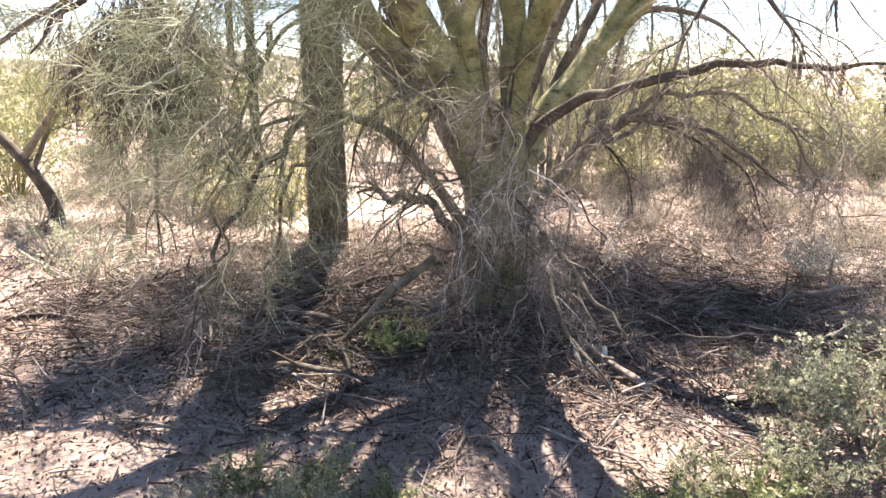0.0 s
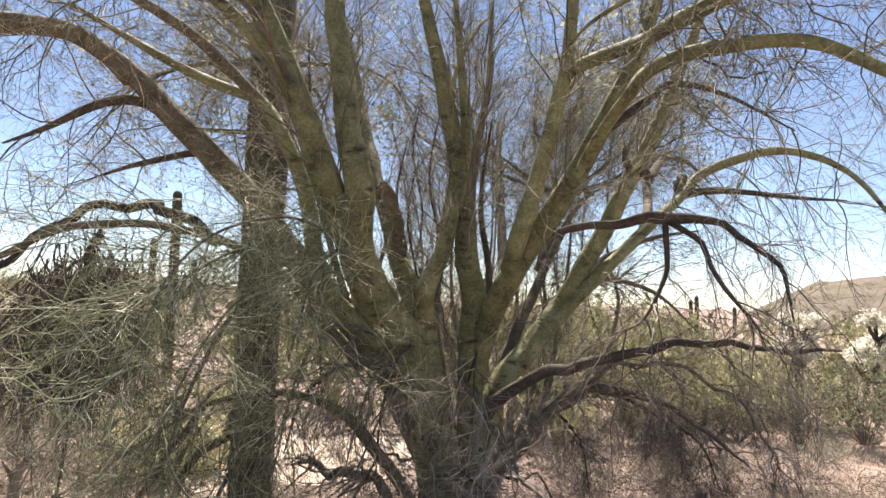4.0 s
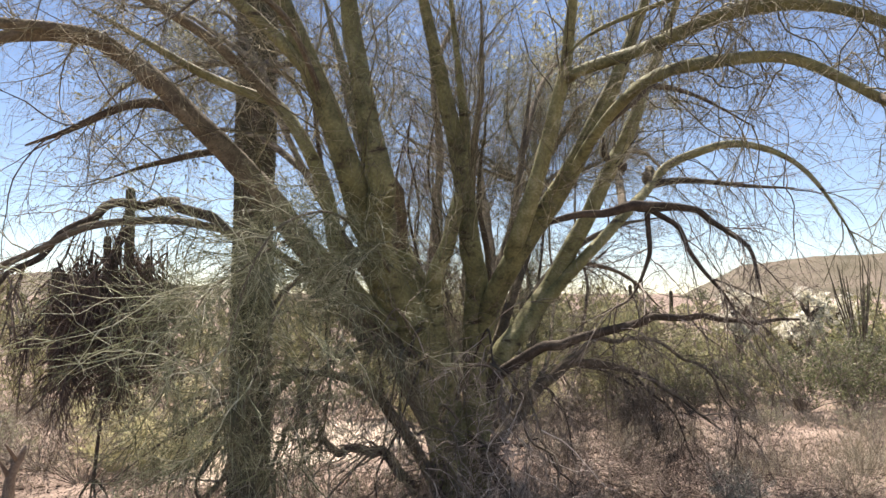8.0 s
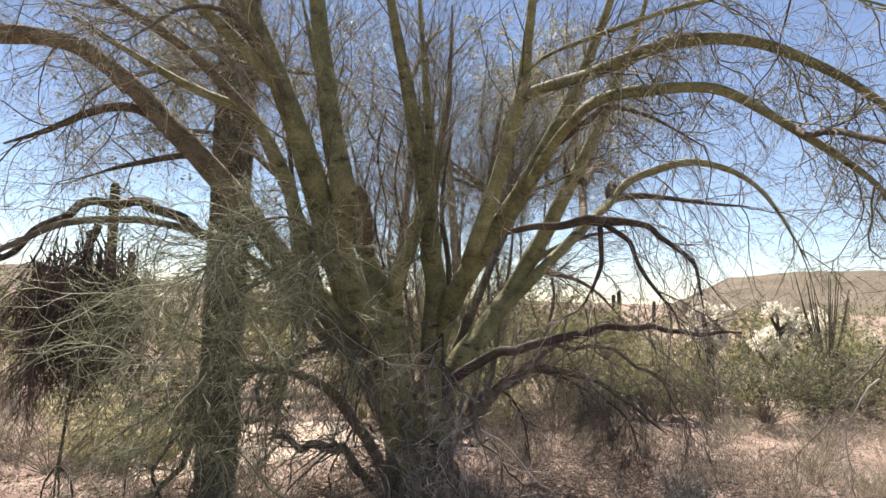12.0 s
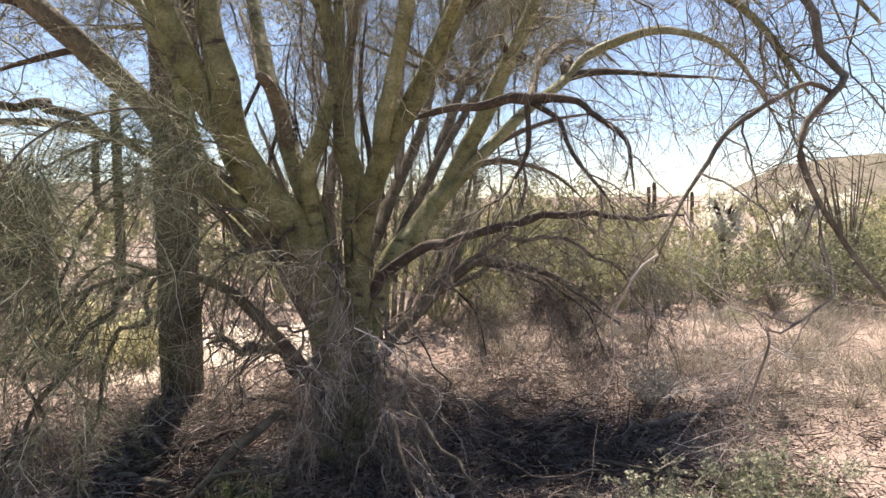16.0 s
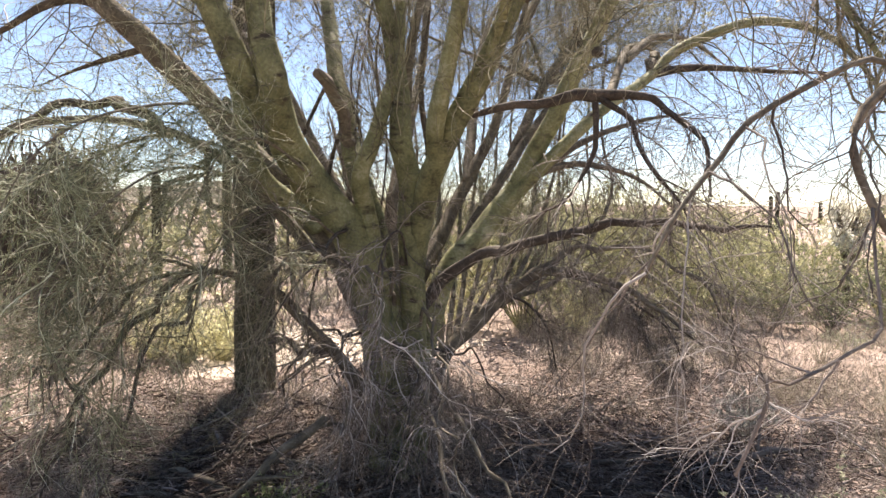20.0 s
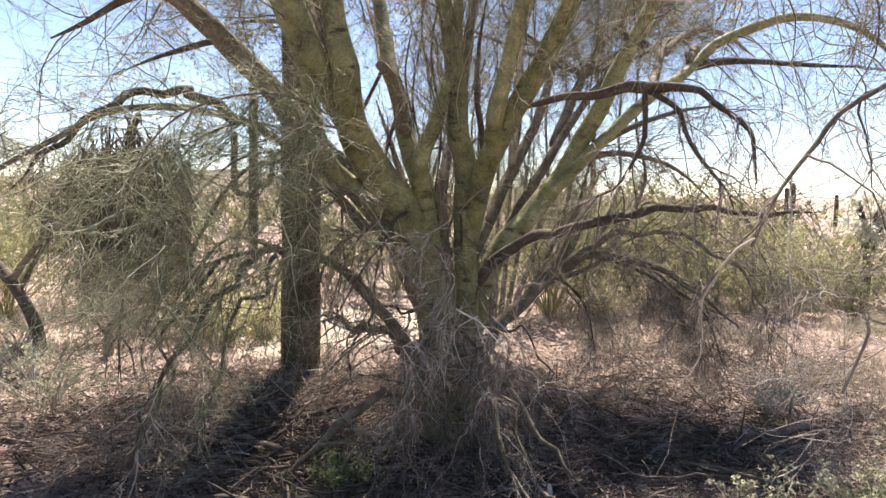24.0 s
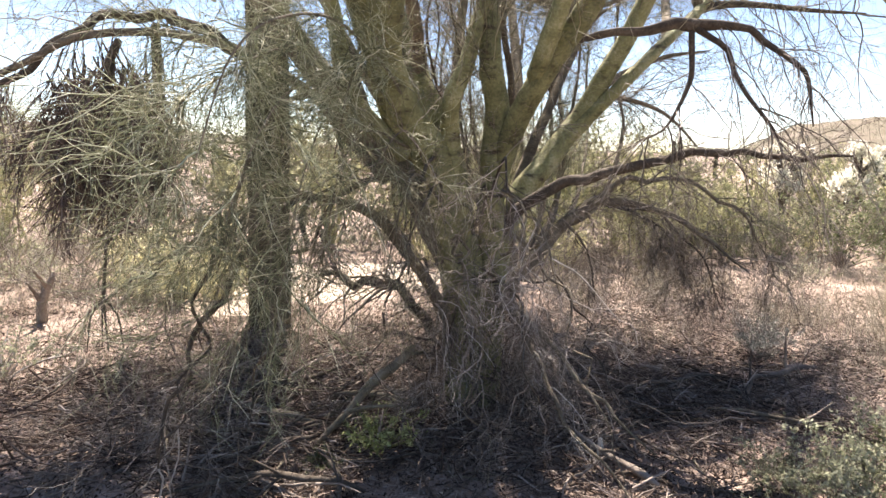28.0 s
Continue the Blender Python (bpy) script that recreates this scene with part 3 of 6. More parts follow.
# drooping arch
limb(crooked([(0.46, 4.3, 0.4, 0.0400), (0.62, 4.4, 0.73, 0.0448), (0.78, 4.5, 0.86, 0.0480), (1.0, 4.6, 1.08, 0.0400), (1.24, 4.65, 1.21, 0.0336), (1.48, 4.6, 1.2, 0.0272), (1.72, 4.55, 1.14, 0.0208), (2.0, 4.5, 0.97, 0.0144), (2.22, 4.4, 0.78, 0.0056)], 34, 0.008), BARK_OLD, dict(HANG, boughs=30, shoots=9, fine=0.62, hairs=6, lo=0.3, length=(0.35, 0.8), zig=0.26), seed=34, twig_material=TWIG_DEAD)
limb(crooked([(1.1, 4.62, 1.14, 0.0224), (1.5, 4.75, 1.38, 0.0192), (1.95, 4.75, 1.36, 0.0144), (2.35, 4.65, 1.1, 0.0096), (2.55, 4.6, 0.7, 0.0032)], 35, 0.012), BARK_OLD, dict(HANG, boughs=26, fine=0.62, shoots=9, hairs=6, zig=0.26), seed=35, twig_material=TWIG_DEAD)
# side branch with its sharp elbow
limb([(-0.2, 4.3, 1.35, 0.0322), (-0.42, 4.3, 1.6, 0.0304), (-0.61, 4.25, 1.82, 0.0281), (-0.95, 4.2, 2.03, 0.0251), (-1.25, 4.17, 2.10, 0.0234), (-1.5, 4.14, 2.11, 0.0222), (-1.8, 4.1, 2.06, 0.0211), (-2.05, 4.12, 1.93, 0.0175), (-2.4, 4.18, 1.77, 0.0140), (-2.74, 4.2, 1.56, 0.0105), (-3.1, 4.2, 1.35, 0.0035)], BARK_OLD, dict(HANG, boughs=17, lo=0.3, shoots=8, droop=0.10), seed=36, rough=0.16)
limb(crooked([(-1.0, 4.2, 2.04, 0.035), (-1.25, 4.35, 2.18, 0.032), (-1.5, 4.5, 2.26, 0.03), (-1.7, 4.45, 2.25, 0.027), (-1.87, 4.2, 2.08, 0.024), (-2.1, 4.1, 1.85, 0.016), (-2.3, 4.0, 1.6, 0.005)], 37, 0.02), BARK_DEAD, dict(HANG, boughs=16, shoots=7), seed=37, twig_material=TWIG_DEAD)
# low arm near the ground
limb([(0.22, 4.15, 0.4, 0.0390), (0.05, 3.92, 0.75, 0.0338), (-0.11, 3.75, 0.99, 0.0299), (-0.25, 3.65, 1.17, 0.0260), (-0.42, 3.6, 1.27, 0.0208), (-0.62, 3.6, 1.30, 0.0156), (-0.9, 3.5, 1.25, 0.0104), (-1.2, 3.3, 1.05, 0.0033)], BARK_OLD, dict(HANG, boughs=26, lo=0.12, shoots=5, hairs=3, length=(0.3, 0.8), droop=0.16), seed=38, twig_material=TWIG_DEAD)
limb(crooked([(0.1, 4.4, 0.45, 0.035), (-0.1, 4.6, 0.68, 0.032), (-0.36, 4.82, 0.62, 0.028), (-0.5, 4.9, 0.7, 0.018), (-0.62, 4.95, 0.66, 0.006)], 39, 0.02), BARK_DEAD, dict(HANG, boughs=14, shoots=4, hairs=2, lo=0.3, length=(0.3, 0.6), thick=1.2), seed=39, name="dead_branch", twig_material=TWIG_DEAD)
# drooping green boughs towards the camera's side
FRONT = dict(boughs=21, lo=0.2, length=(0.3, 0.75), droop=0.04, shoots=10, hairs=6, spread=0.9, lift=(-0.5, -0.1, -0.03), fine=0.58, thick=0.3, zig=0.24, hair=(0.05, 0.17))
limb([(-0.26, 3.78, 1.98, 0.0075), (-0.5, 3.3, 2.08, 0.0065), (-0.70, 2.85, 2.0, 0.0050), (-0.82, 2.5, 1.82, 0.0035), (-0.9, 2.3, 1.5, 0.0015)], BARK_OLD, FRONT, seed=40, twig_material=TWIG_GREEN)
limb([(-0.45, 3.84, 1.9, 0.0070), (-0.7, 3.3, 1.95, 0.0060), (-0.9, 2.95, 1.8, 0.0045), (-1.02, 2.72, 1.68, 0.0030), (-1.1, 2.6, 1.42, 0.0015)], BARK_OLD, dict(FRONT, boughs=26), seed=41, twig_material=TWIG_GREEN)
limb([(-0.39, 3.9, 1.75, 0.0072), (-0.62, 3.25, 1.8, 0.0060), (-0.75, 2.8, 1.62, 0.0042), (-0.85, 2.5, 1.3, 0.0018)], BARK_OLD, dict(FRONT, boughs=12), seed=42, twig_material=TWIG_GREEN)
limb([(-0.6, 3.6, 1.3, 0.01), (-0.78, 3.25, 1.38, 0.008), (-0.92, 3.0, 1.15, 0.006), (-1.05, 2.95, 0.95, 0.003)], BARK_OLD, dict(FRONT, boughs=15, droop=0.09), seed=43, twig_material=TWIG)
limb([(0.0, 4.02, 1.45, 0.0066), (-0.15, 3.55, 1.62, 0.0051), (-0.28, 3.15, 1.55, 0.0036), (-0.42, 2.9, 1.3, 0.0018)], BARK_OLD, dict(FRONT, boughs=9, shoots=8), seed=48, twig_material=TWIG_GREEN)
limb([(-0.2, 3.82, 1.75, 0.0036), (-0.36, 3.45, 1.86, 0.0030), (-0.5, 3.15, 1.74, 0.0021), (-0.62, 2.9, 1.42, 0.0014), (-0.7, 2.75, 1.0, 0.0009)], BARK_OLD, dict(FRONT, boughs=24), seed=68, twig_material=TWIG_GREEN)
limb(crooked([(-0.6, 3.6, 1.29, 0.02), (-0.88, 3.35, 1.08, 0.016), (-1.12, 3.22, 0.66, 0.011), (-1.25, 3.15, 0.22, 0.005)], 69, 0.03), BARK_DEAD, dict(HANG, boughs=9, lo=0.1, shoots=7, hairs=4, length=(0.3, 0.65), droop=0.04, spread=1.1, fine=0.7, thick=0.5), seed=69, name="dead_branch", twig_material=TWIG_DEAD)
limb([(0.1, 4.06, 1.25, 0.01), (0.02, 3.65, 1.38, 0.0075), (-0.1, 3.35, 1.28, 0.005), (-0.22, 3.15, 1.05, 0.003)], BARK_DEAD, dict(FRONT, boughs=5, shoots=7, droop=0.07), seed=64, twig_material=TWIG_DEAD)
limb([(-0.55, 3.43, 2.66, 0.015), (-0.74, 3.05, 2.92, 0.013), (-0.95, 2.7, 2.88, 0.009), (-1.15, 2.4, 2.6, 0.003)], BARK_OLD, dict(FRONT, boughs=18), seed=49, twig_material=TWIG)
limb([(-0.78, 4.02, 2.77, 0.03), (-1.15, 3.85, 3.08, 0.027), (-1.6, 3.7, 3.26, 0.022), (-2.1, 3.6, 3.3, 0.015), (-2.6, 3.5, 3.15, 0.005)], BARK_OLD, dict(SIDE, boughs=13), seed=56)
limb([(-0.6, 3.42, 2.77, 0.03), (-1.0, 3.3, 3.1, 0.026), (-1.5, 3.2, 3.3, 0.02), (-2.05, 3.1, 3.25, 0.012), (-2.5, 3.0, 3.0, 0.004)], BARK, dict(SIDE, boughs=12), seed=57)
# the far side of the crown
BACK = dict(boughs=30, lo=0.15, hi=0.8, length=(0.5, 1.1), droop=-0.01, shoots=9, hairs=6, spread=0.7, lift=0.2, fine=0.5, thick=0.45)
limb([(0.3, 4.35, 1.0, 0.05), (0.25, 4.7, 1.6, 0.042), (0.35, 5.1, 2.2, 0.034), (0.45, 5.4, 2.9, 0.024), (0.4, 5.6, 3.7, 0.007)], BARK_OLD, dict(BACK, boughs=15), seed=50)
limb([(0.4, 4.35, 1.1, 0.05), (0.65, 4.75, 1.6, 0.042), (0.95, 5.1, 2.2, 0.034), (1.15, 5.4, 2.9, 0.024), (1.3, 5.6, 3.6, 0.007)], BARK_OLD, dict(BACK, boughs=17), seed=51)
limb([(0.2, 4.35, 1.1, 0.045), (-0.1, 4.8, 1.7, 0.038), (-0.45, 5.1, 2.3, 0.03), (-0.75, 5.3, 2.9, 0.02), (-0.95, 5.4, 3.5, 0.006)], BARK_OLD, dict(BACK, boughs=9), seed=52)
limb([(0.75, 4.5, 1.4, 0.04), (1.15, 4.9, 1.8, 0.034), (1.6, 5.3, 2.1, 0.026), (2.1, 5.6, 2.3, 0.018), (2.6, 5.8, 2.4, 0.006)], BARK_OLD, dict(BACK, droop=0.03, boughs=20), seed=53, twig_material=TWIG_DEAD)
limb([(0.6, 4.5, 1.2, 0.045), (0.95, 5.0, 1.75, 0.036), (1.3, 5.5, 2.25, 0.028), (1.6, 5.9, 2.6, 0.02), (1.9, 6.2, 2.8, 0.006)], BARK_OLD, dict(BACK, boughs=22), seed=58)
limb([(1.6, 4.52, 2.26, 0.035), (1.8, 5.0, 2.6, 0.03), (2.0, 5.5, 2.85, 0.022), (2.3, 6.0, 2.95, 0.012), (2.6, 6.4, 2.9, 0.004)], BARK_OLD, dict(BACK, boughs=20, droop=0.03), seed=59)
limb([(1.2, 4.95, 1.85, 0.028), (1.6, 5.3, 1.95, 0.022), (2.1, 5.5, 1.85, 0.015), (2.5, 5.6, 1.55, 0.005)], BARK_OLD, dict(BACK, boughs=26, droop=0.06), seed=60, twig_material=TWIG_DEAD)
limb([(0.35, 4.1, 1.3, 0.025), (0.5, 4.15, 1.8, 0.02), (0.45, 4.2, 2.3, 0.015), (0.5, 4.2, 2.8, 0.004)], BARK_DEAD, dict(BACK, boughs=6, droop=0.03, fine=0.6, spread=1.0), seed=55)

limb([(1.1, 5.3, 2.0, 0.04), (1.4, 5.8, 2.6, 0.034), (1.75, 6.3, 3.1, 0.026), (2.1, 6.8, 3.4, 0.016), (2.5, 7.2, 3.5, 0.005)], BARK_OLD, dict(BACK, boughs=30, length=(0.5, 1.2)), seed=65)
limb([(0.75, 4.86, 1.78, 0.04), (0.85, 5.6, 2.6, 0.032), (0.95, 6.2, 3.1, 0.024), (1.1, 6.7, 3.5, 0.014), (1.2, 7.0, 3.7, 0.005)], BARK_OLD, dict(BACK, boughs=13, length=(0.5, 1.2)), seed=66)
limb([(1.9, 5.2, 2.7, 0.034), (2.3, 5.8, 3.0, 0.028), (2.8, 6.4, 3.1, 0.02), (3.3, 6.9, 3.0, 0.006)], BARK_OLD, dict(BACK, boughs=26, length=(0.5, 1.2), droop=0.03), seed=67)

# dead strands that hang among the stems
limb([(-0.05, 4.6, 2.15, 0.014), (-0.12, 4.52, 1.9, 0.012), (-0.16, 4.46, 1.5, 0.009), (-0.12, 4.4, 1.05, 0.004)], BARK_DEAD, dict(HANG, boughs=14, lo=0.0, length=(0.25, 0.6), droop=0.17, shoots=7, hairs=4, fine=0.5, thick=0.4), seed=79, name="dead_branch", twig_material=TWIG_DEAD)
limb([(-0.15, 4.9, 2.57, 0.014), (-0.4, 4.9, 2.0, 0.012), (-0.46, 4.85, 1.5, 0.009), (-0.42, 4.8, 1.0, 0.004)], BARK_DEAD, dict(HANG, boughs=16, lo=0.0, length=(0.25, 0.6), droop=0.17, shoots=7, hairs=4, fine=0.7, thick=0.5), seed=81, name="dead_branch", twig_material=TWIG_DEAD)
limb([(0.05, 4.0, 1.5, 0.012), (-0.02, 3.85, 1.45, 0.010), (-0.1, 3.75, 1.2, 0.007), (-0.12, 3.7, 0.9, 0.004)], BARK_DEAD, dict(HANG, boughs=8, lo=0.0, length=(0.2, 0.5), droop=0.08, shoots=6, hairs=4, fine=0.55, thick=0.4), seed=82, name="dead_branch", twig_material=TWIG_DEAD)
limb([(-0.3, 4.35, 1.75, 0.02), (-0.48, 4.42, 2.3, 0.017), (-0.56, 4.5, 2.85, 0.012), (-0.6, 4.6, 3.4, 0.004)], BARK_DEAD, dict(BACK, boughs=12, spread=0.9), seed=83, name="dead_branch", twig_material=TWIG_DEAD)
# dead boughs that trail from the trunk to the ground
TRAIL = dict(HANG, boughs=9, lo=0.0, hi=0.8, length=(0.12, 0.4), droop=0.12, shoots=6, hairs=4, fine=0.5, thick=0.32, zig=0.26)
limb(crooked([(0.42, 4.0, 0.78, 0.02), (0.5, 3.75, 0.6, 0.016), (0.58, 3.5, 0.36, 0.012), (0.7, 3.2, 0.14, 0.008), (0.8, 2.95, 0.03, 0.004)], 84, 0.02), BARK_OLD, TRAIL, seed=84, name="dead_branch", label="bleached dead branch trailing to the ground", twig_material=TWIG_BLEACHED)
limb(crooked([(0.5, 4.02, 0.7, 0.018), (0.68, 3.75, 0.5, 0.014), (0.9, 3.5, 0.26, 0.01), (1.1, 3.3, 0.05, 0.004)], 85, 0.02), BARK_OLD, TRAIL, seed=85, name="dead_branch", label="dead branch trailing to the ground", twig_material=TWIG_DEAD)
limb([(-0.15, 4.35, 1.38, 0.018), (-0.35, 4.5, 1.32, 0.015), (-0.55, 4.7, 1.12, 0.011), (-0.66, 4.85, 0.75, 0.004)], BARK_DEAD, dict(HANG, boughs=14, lo=0.05, length=(0.25, 0.6), droop=0.13, shoots=6, hairs=3, fine=0.6, thick=0.5, zig=0.28), seed=88, name="dead_branch", twig_material=TWIG_DEAD)
limb([(0.15, 4.4, 1.2, 0.03), (0.0, 4.8, 1.6, 0.025), (-0.15, 5.2, 2.0, 0.018), (-0.3, 5.6, 2.35, 0.006)], BARK_OLD, dict(BACK, boughs=14, spread=1.0), seed=89, twig_material=TWIG_DEAD)
# upper crown behind with a pale plume, its leaves added to shade the ground
CROWN = dict(boughs=15, lo=0.2, hi=0.95, length=(0.5, 1.1), droop=0.02, shoots=8, hairs=5, spread=0.9, lift=0.1, fine=0.7, thick=0.6)
limb([(0.45, 5.4, 2.9, 0.03), (0.5, 5.9, 3.6, 0.026), (0.8, 6.5, 4.3, 0.02), (1.1, 7.2, 4.7, 0.006)], BARK_OLD, dict(CROWN, boughs=9), seed=74)
limb([(1.15, 5.4, 2.9, 0.03), (1.5, 5.9, 3.6, 0.026), (2.0, 6.6, 4.1, 0.02), (2.5, 7.4, 4.3, 0.006)], BARK_OLD, CROWN, seed=75, leaves=2500)
limb([(-0.6, 5.2, 2.6, 0.028), (-1.0, 5.9, 3.0, 0.023), (-1.5, 6.6, 3.2, 0.016), (-2.0, 7.2, 3.3, 0.005)], BARK_OLD, dict(CROWN, boughs=9), seed=86, leaves=700)
limb([(-0.2, 5.1, 2.5, 0.028), (-0.35, 6.0, 3.0, 0.023), (-0.5, 6.7, 3.4, 0.016), (-0.5, 7.3, 3.6, 0.005)], BARK_OLD, dict(CROWN, boughs=4), seed=87, leaves=500)
limb([(1.75, 6.3, 3.1, 0.03), (2.3, 6.8, 3.7, 0.024), (2.9, 7.3, 4.0, 0.018), (3.5, 7.8, 4.0, 0.005)], BARK_OLD, CROWN, seed=76, leaves=3200)
limb([(-0.75, 5.3, 2.9, 0.03), (-1.0, 5.8, 3.6, 0.025), (-1.3, 6.4, 4.2, 0.018), (-1.6, 7.0, 4.4, 0.005)], BARK_OLD, dict(CROWN, boughs=12), seed=77, leaves=600)

# fine twigs of the high crown at the back
HIGH = dict(CROWN, boughs=30, lo=0.1, length=(0.4, 0.95), shoots=9, hairs=7, fine=0.62, thick=0.4, zig=0.2, lift=0.2)
for i, (x, y) in enumerate(((0.8, 6.7), (1.3, 6.3), (1.8, 6.8), (2.3, 6.4), (2.9, 6.9), (0.3, 6.9), (1.0, 7.3), (2.0, 7.5))):
    limb([(1.42, 5.82, 2.62, 0.018), ((x + 1.42) / 2, (y + 5.82) / 2, 2.95, 0.016), (x, y, 3.35, 0.012), (x * 1.08, y + 0.3, 3.85, 0.008), (x * 1.12, y + 0.4, 4.4, 0.003)], BARK_OLD, HIGH, seed=190 + i, twig_material=(TWIG, TWIG_GREEN)[i % 2])

# overhead branches that reach forward
limb([(0.665, 3.37, 2.76, 0.012), (0.72, 3.28, 2.84, 0.03), (0.9, 3.0, 2.86, 0.032), (0.91, 2.65, 2.82, 0.032), (1.1, 2.4, 2.86, 0.028), (1.38, 2.2, 2.8, 0.022), (1.7, 2.0, 2.55, 0.015), (1.95, 1.85, 2.2, 0.005)], BARK, dict(HANG, boughs=26, lo=0.3, droop=0.05, spread=1.0, zig=0.42, fine=0.62), seed=44)
limb([(0.77, 3.58, 2.3, 0.012), (0.82, 3.42, 2.45, 0.026), (0.86, 3.1, 2.62, 0.027), (0.80, 2.6, 2.62, 0.027), (0.95, 2.28, 2.6, 0.025), (1.19, 2.24, 2.6, 0.022), (1.35, 2.05, 2.42, 0.018), (1.52, 1.85, 2.2, 0.012), (1.6, 1.7, 1.95, 0.004)], BARK, dict(HANG, boughs=28, lo=0.35, droop=0.05, spread=1.0, zig=0.42, fine=0.62), seed=45, twig_material=TWIG)
limb([(0.672, 3.26, 2.93, 0.0042), (0.72, 3.0, 2.96, 0.0097), (0.81, 2.45, 2.9, 0.0101), (1.01, 2.2, 2.93, 0.0093), (1.25, 1.9, 2.9, 0.0067), (1.6, 1.6, 2.7, 0.0025)], BARK, dict(HANG, boughs=22, lo=0.3, droop=0.05, spread=1.0, zig=0.42, fine=0.62), seed=46)
NEAR = dict(HANG, boughs=9, lo=0.15, shoots=5, hairs=3, length=(0.12, 0.42), fine=0.4, thick=0.28, zig=0.32, droop=0.04)
limb(crooked([(1.36, 2.03, 2.41, 0.0119), (1.31, 1.75, 2.33, 0.0112), (1.33, 1.5, 2.22, 0.0105), (1.37, 1.38, 2.09, 0.0098), (1.382, 1.29, 1.93, 0.0088), (1.329, 1.264, 1.882, 0.0084), (1.262, 1.254, 1.82, 0.0080), (1.242, 1.244, 1.749, 0.0077), (1.267, 1.224, 1.659, 0.0070), (1.301, 1.204, 1.592, 0.0063), (1.34, 1.16, 1.5, 0.0049), (1.42, 1.1, 1.38, 0.0021)], 47, 0.012), BARK_OLD, dict(NEAR, boughs=12), seed=47, sides=10, twig_material=TWIG_DEAD)
limb(crooked([(1.335, 1.268, 1.888, 0.0059), (1.283, 1.274, 1.909, 0.0055), (1.199, 1.264, 1.875, 0.0055), (1.058, 1.224, 1.797, 0.0052), (1.004, 1.204, 1.735, 0.0047), (0.949, 1.184, 1.674, 0.0039), (0.907, 1.164, 1.62, 0.0033), (0.864, 1.154, 1.532, 0.0016)], 91, 0.02), BARK_OLD, NEAR, seed=91, sides=8, twig_material=TWIG_DEAD)
limb(crooked([(1.267, 1.224, 1.659, 0.0030), (1.234, 1.154, 1.557, 0.0025), (1.183, 1.054, 1.481, 0.0024), (1.117, 1.004, 1.461, 0.0022), (1.007, 0.964, 1.422, 0.0020), (0.966, 0.944, 1.439, 0.0018), (0.966, 0.934, 1.413, 0.0017), (0.949, 0.934, 1.363, 0.0015), (0.923, 0.924, 1.315, 0.0010)], 92, 0.016), WOOD_GREY, dict(NEAR, boughs=7, lo=0.4, length=(0.08, 0.25), fine=0.3, thick=0.2), seed=92, name="dead_branch", label="thin bleached dead branch hanging low", sides=7, twig_material=TWIG_BLEACHED)

# dead boughs that hang in front of the trunk
DRAPE = dict(HANG, boughs=9, lo=0.25, length=(0.15, 0.55), droop=0.15, shoots=6, hairs=4, fine=0.5, thick=0.32, zig=0.3, spread=1.0)
limb(crooked([(0.3, 4.2, 1.02, 0.0110), (0.3, 3.75, 1.3, 0.0088), (0.29, 3.35, 1.38, 0.0066), (0.28, 2.95, 1.28, 0.0044), (0.36, 2.72, 1.0, 0.0017)], 110, 0.03), BARK_OLD, dict(DRAPE, boughs=8), seed=310, name="dead_branch", label="dead bough with bleached hanging twigs", twig_material=TWIG_BLEACHED)
limb(crooked([(0.45, 4.05, 0.95, 0.0099), (0.54, 3.6, 1.08, 0.0077), (0.6, 3.25, 0.8, 0.0055), (0.68, 3.0, 0.4, 0.0033), (0.74, 2.85, 0.06, 0.0017)], 111, 0.03), BARK_OLD, DRAPE, seed=111, name="dead_branch", twig_material=TWIG_DEAD)
limb(crooked([(0.22, 4.05, 0.95, 0.0099), (0.12, 3.7, 1.1, 0.0077), (0.1, 3.35, 0.95, 0.0055), (0.13, 3.1, 0.55, 0.0033), (0.16, 2.98, 0.08, 0.0017)], 112, 0.03), BARK_OLD, DRAPE, seed=112, name="dead_branch", twig_material=TWIG_DEAD)
limb(crooked([(0.35, 4.05, 0.8, 0.0088), (0.38, 3.7, 0.85, 0.0072), (0.42, 3.4, 0.6, 0.0050), (0.47, 3.2, 0.2, 0.0022)], 113, 0.03), BARK_DEAD, dict(DRAPE, boughs=7), seed=113, name="dead_branch", twig_material=SHADE_DUFF)
limb(crooked([(0.12, 4.1, 0.9, 0.0088), (-0.1, 3.85, 0.95, 0.0072), (-0.25, 3.7, 0.7, 0.0050), (-0.3, 3.62, 0.3, 0.0022)], 114, 0.03), BARK_DEAD, dict(DRAPE, boughs=8), seed=114, name="dead_branch", twig_material=TWIG_DEAD)
limb(crooked([(0.55, 4.15, 0.8, 0.0088), (0.75, 3.95, 0.85, 0.0066), (0.92, 3.8, 0.6, 0.0044), (1.02, 3.7, 0.25, 0.0022)], 115, 0.03), BARK_DEAD, dict(DRAPE, boughs=7), seed=115, name="dead_branch", twig_material=TWIG_DEAD)
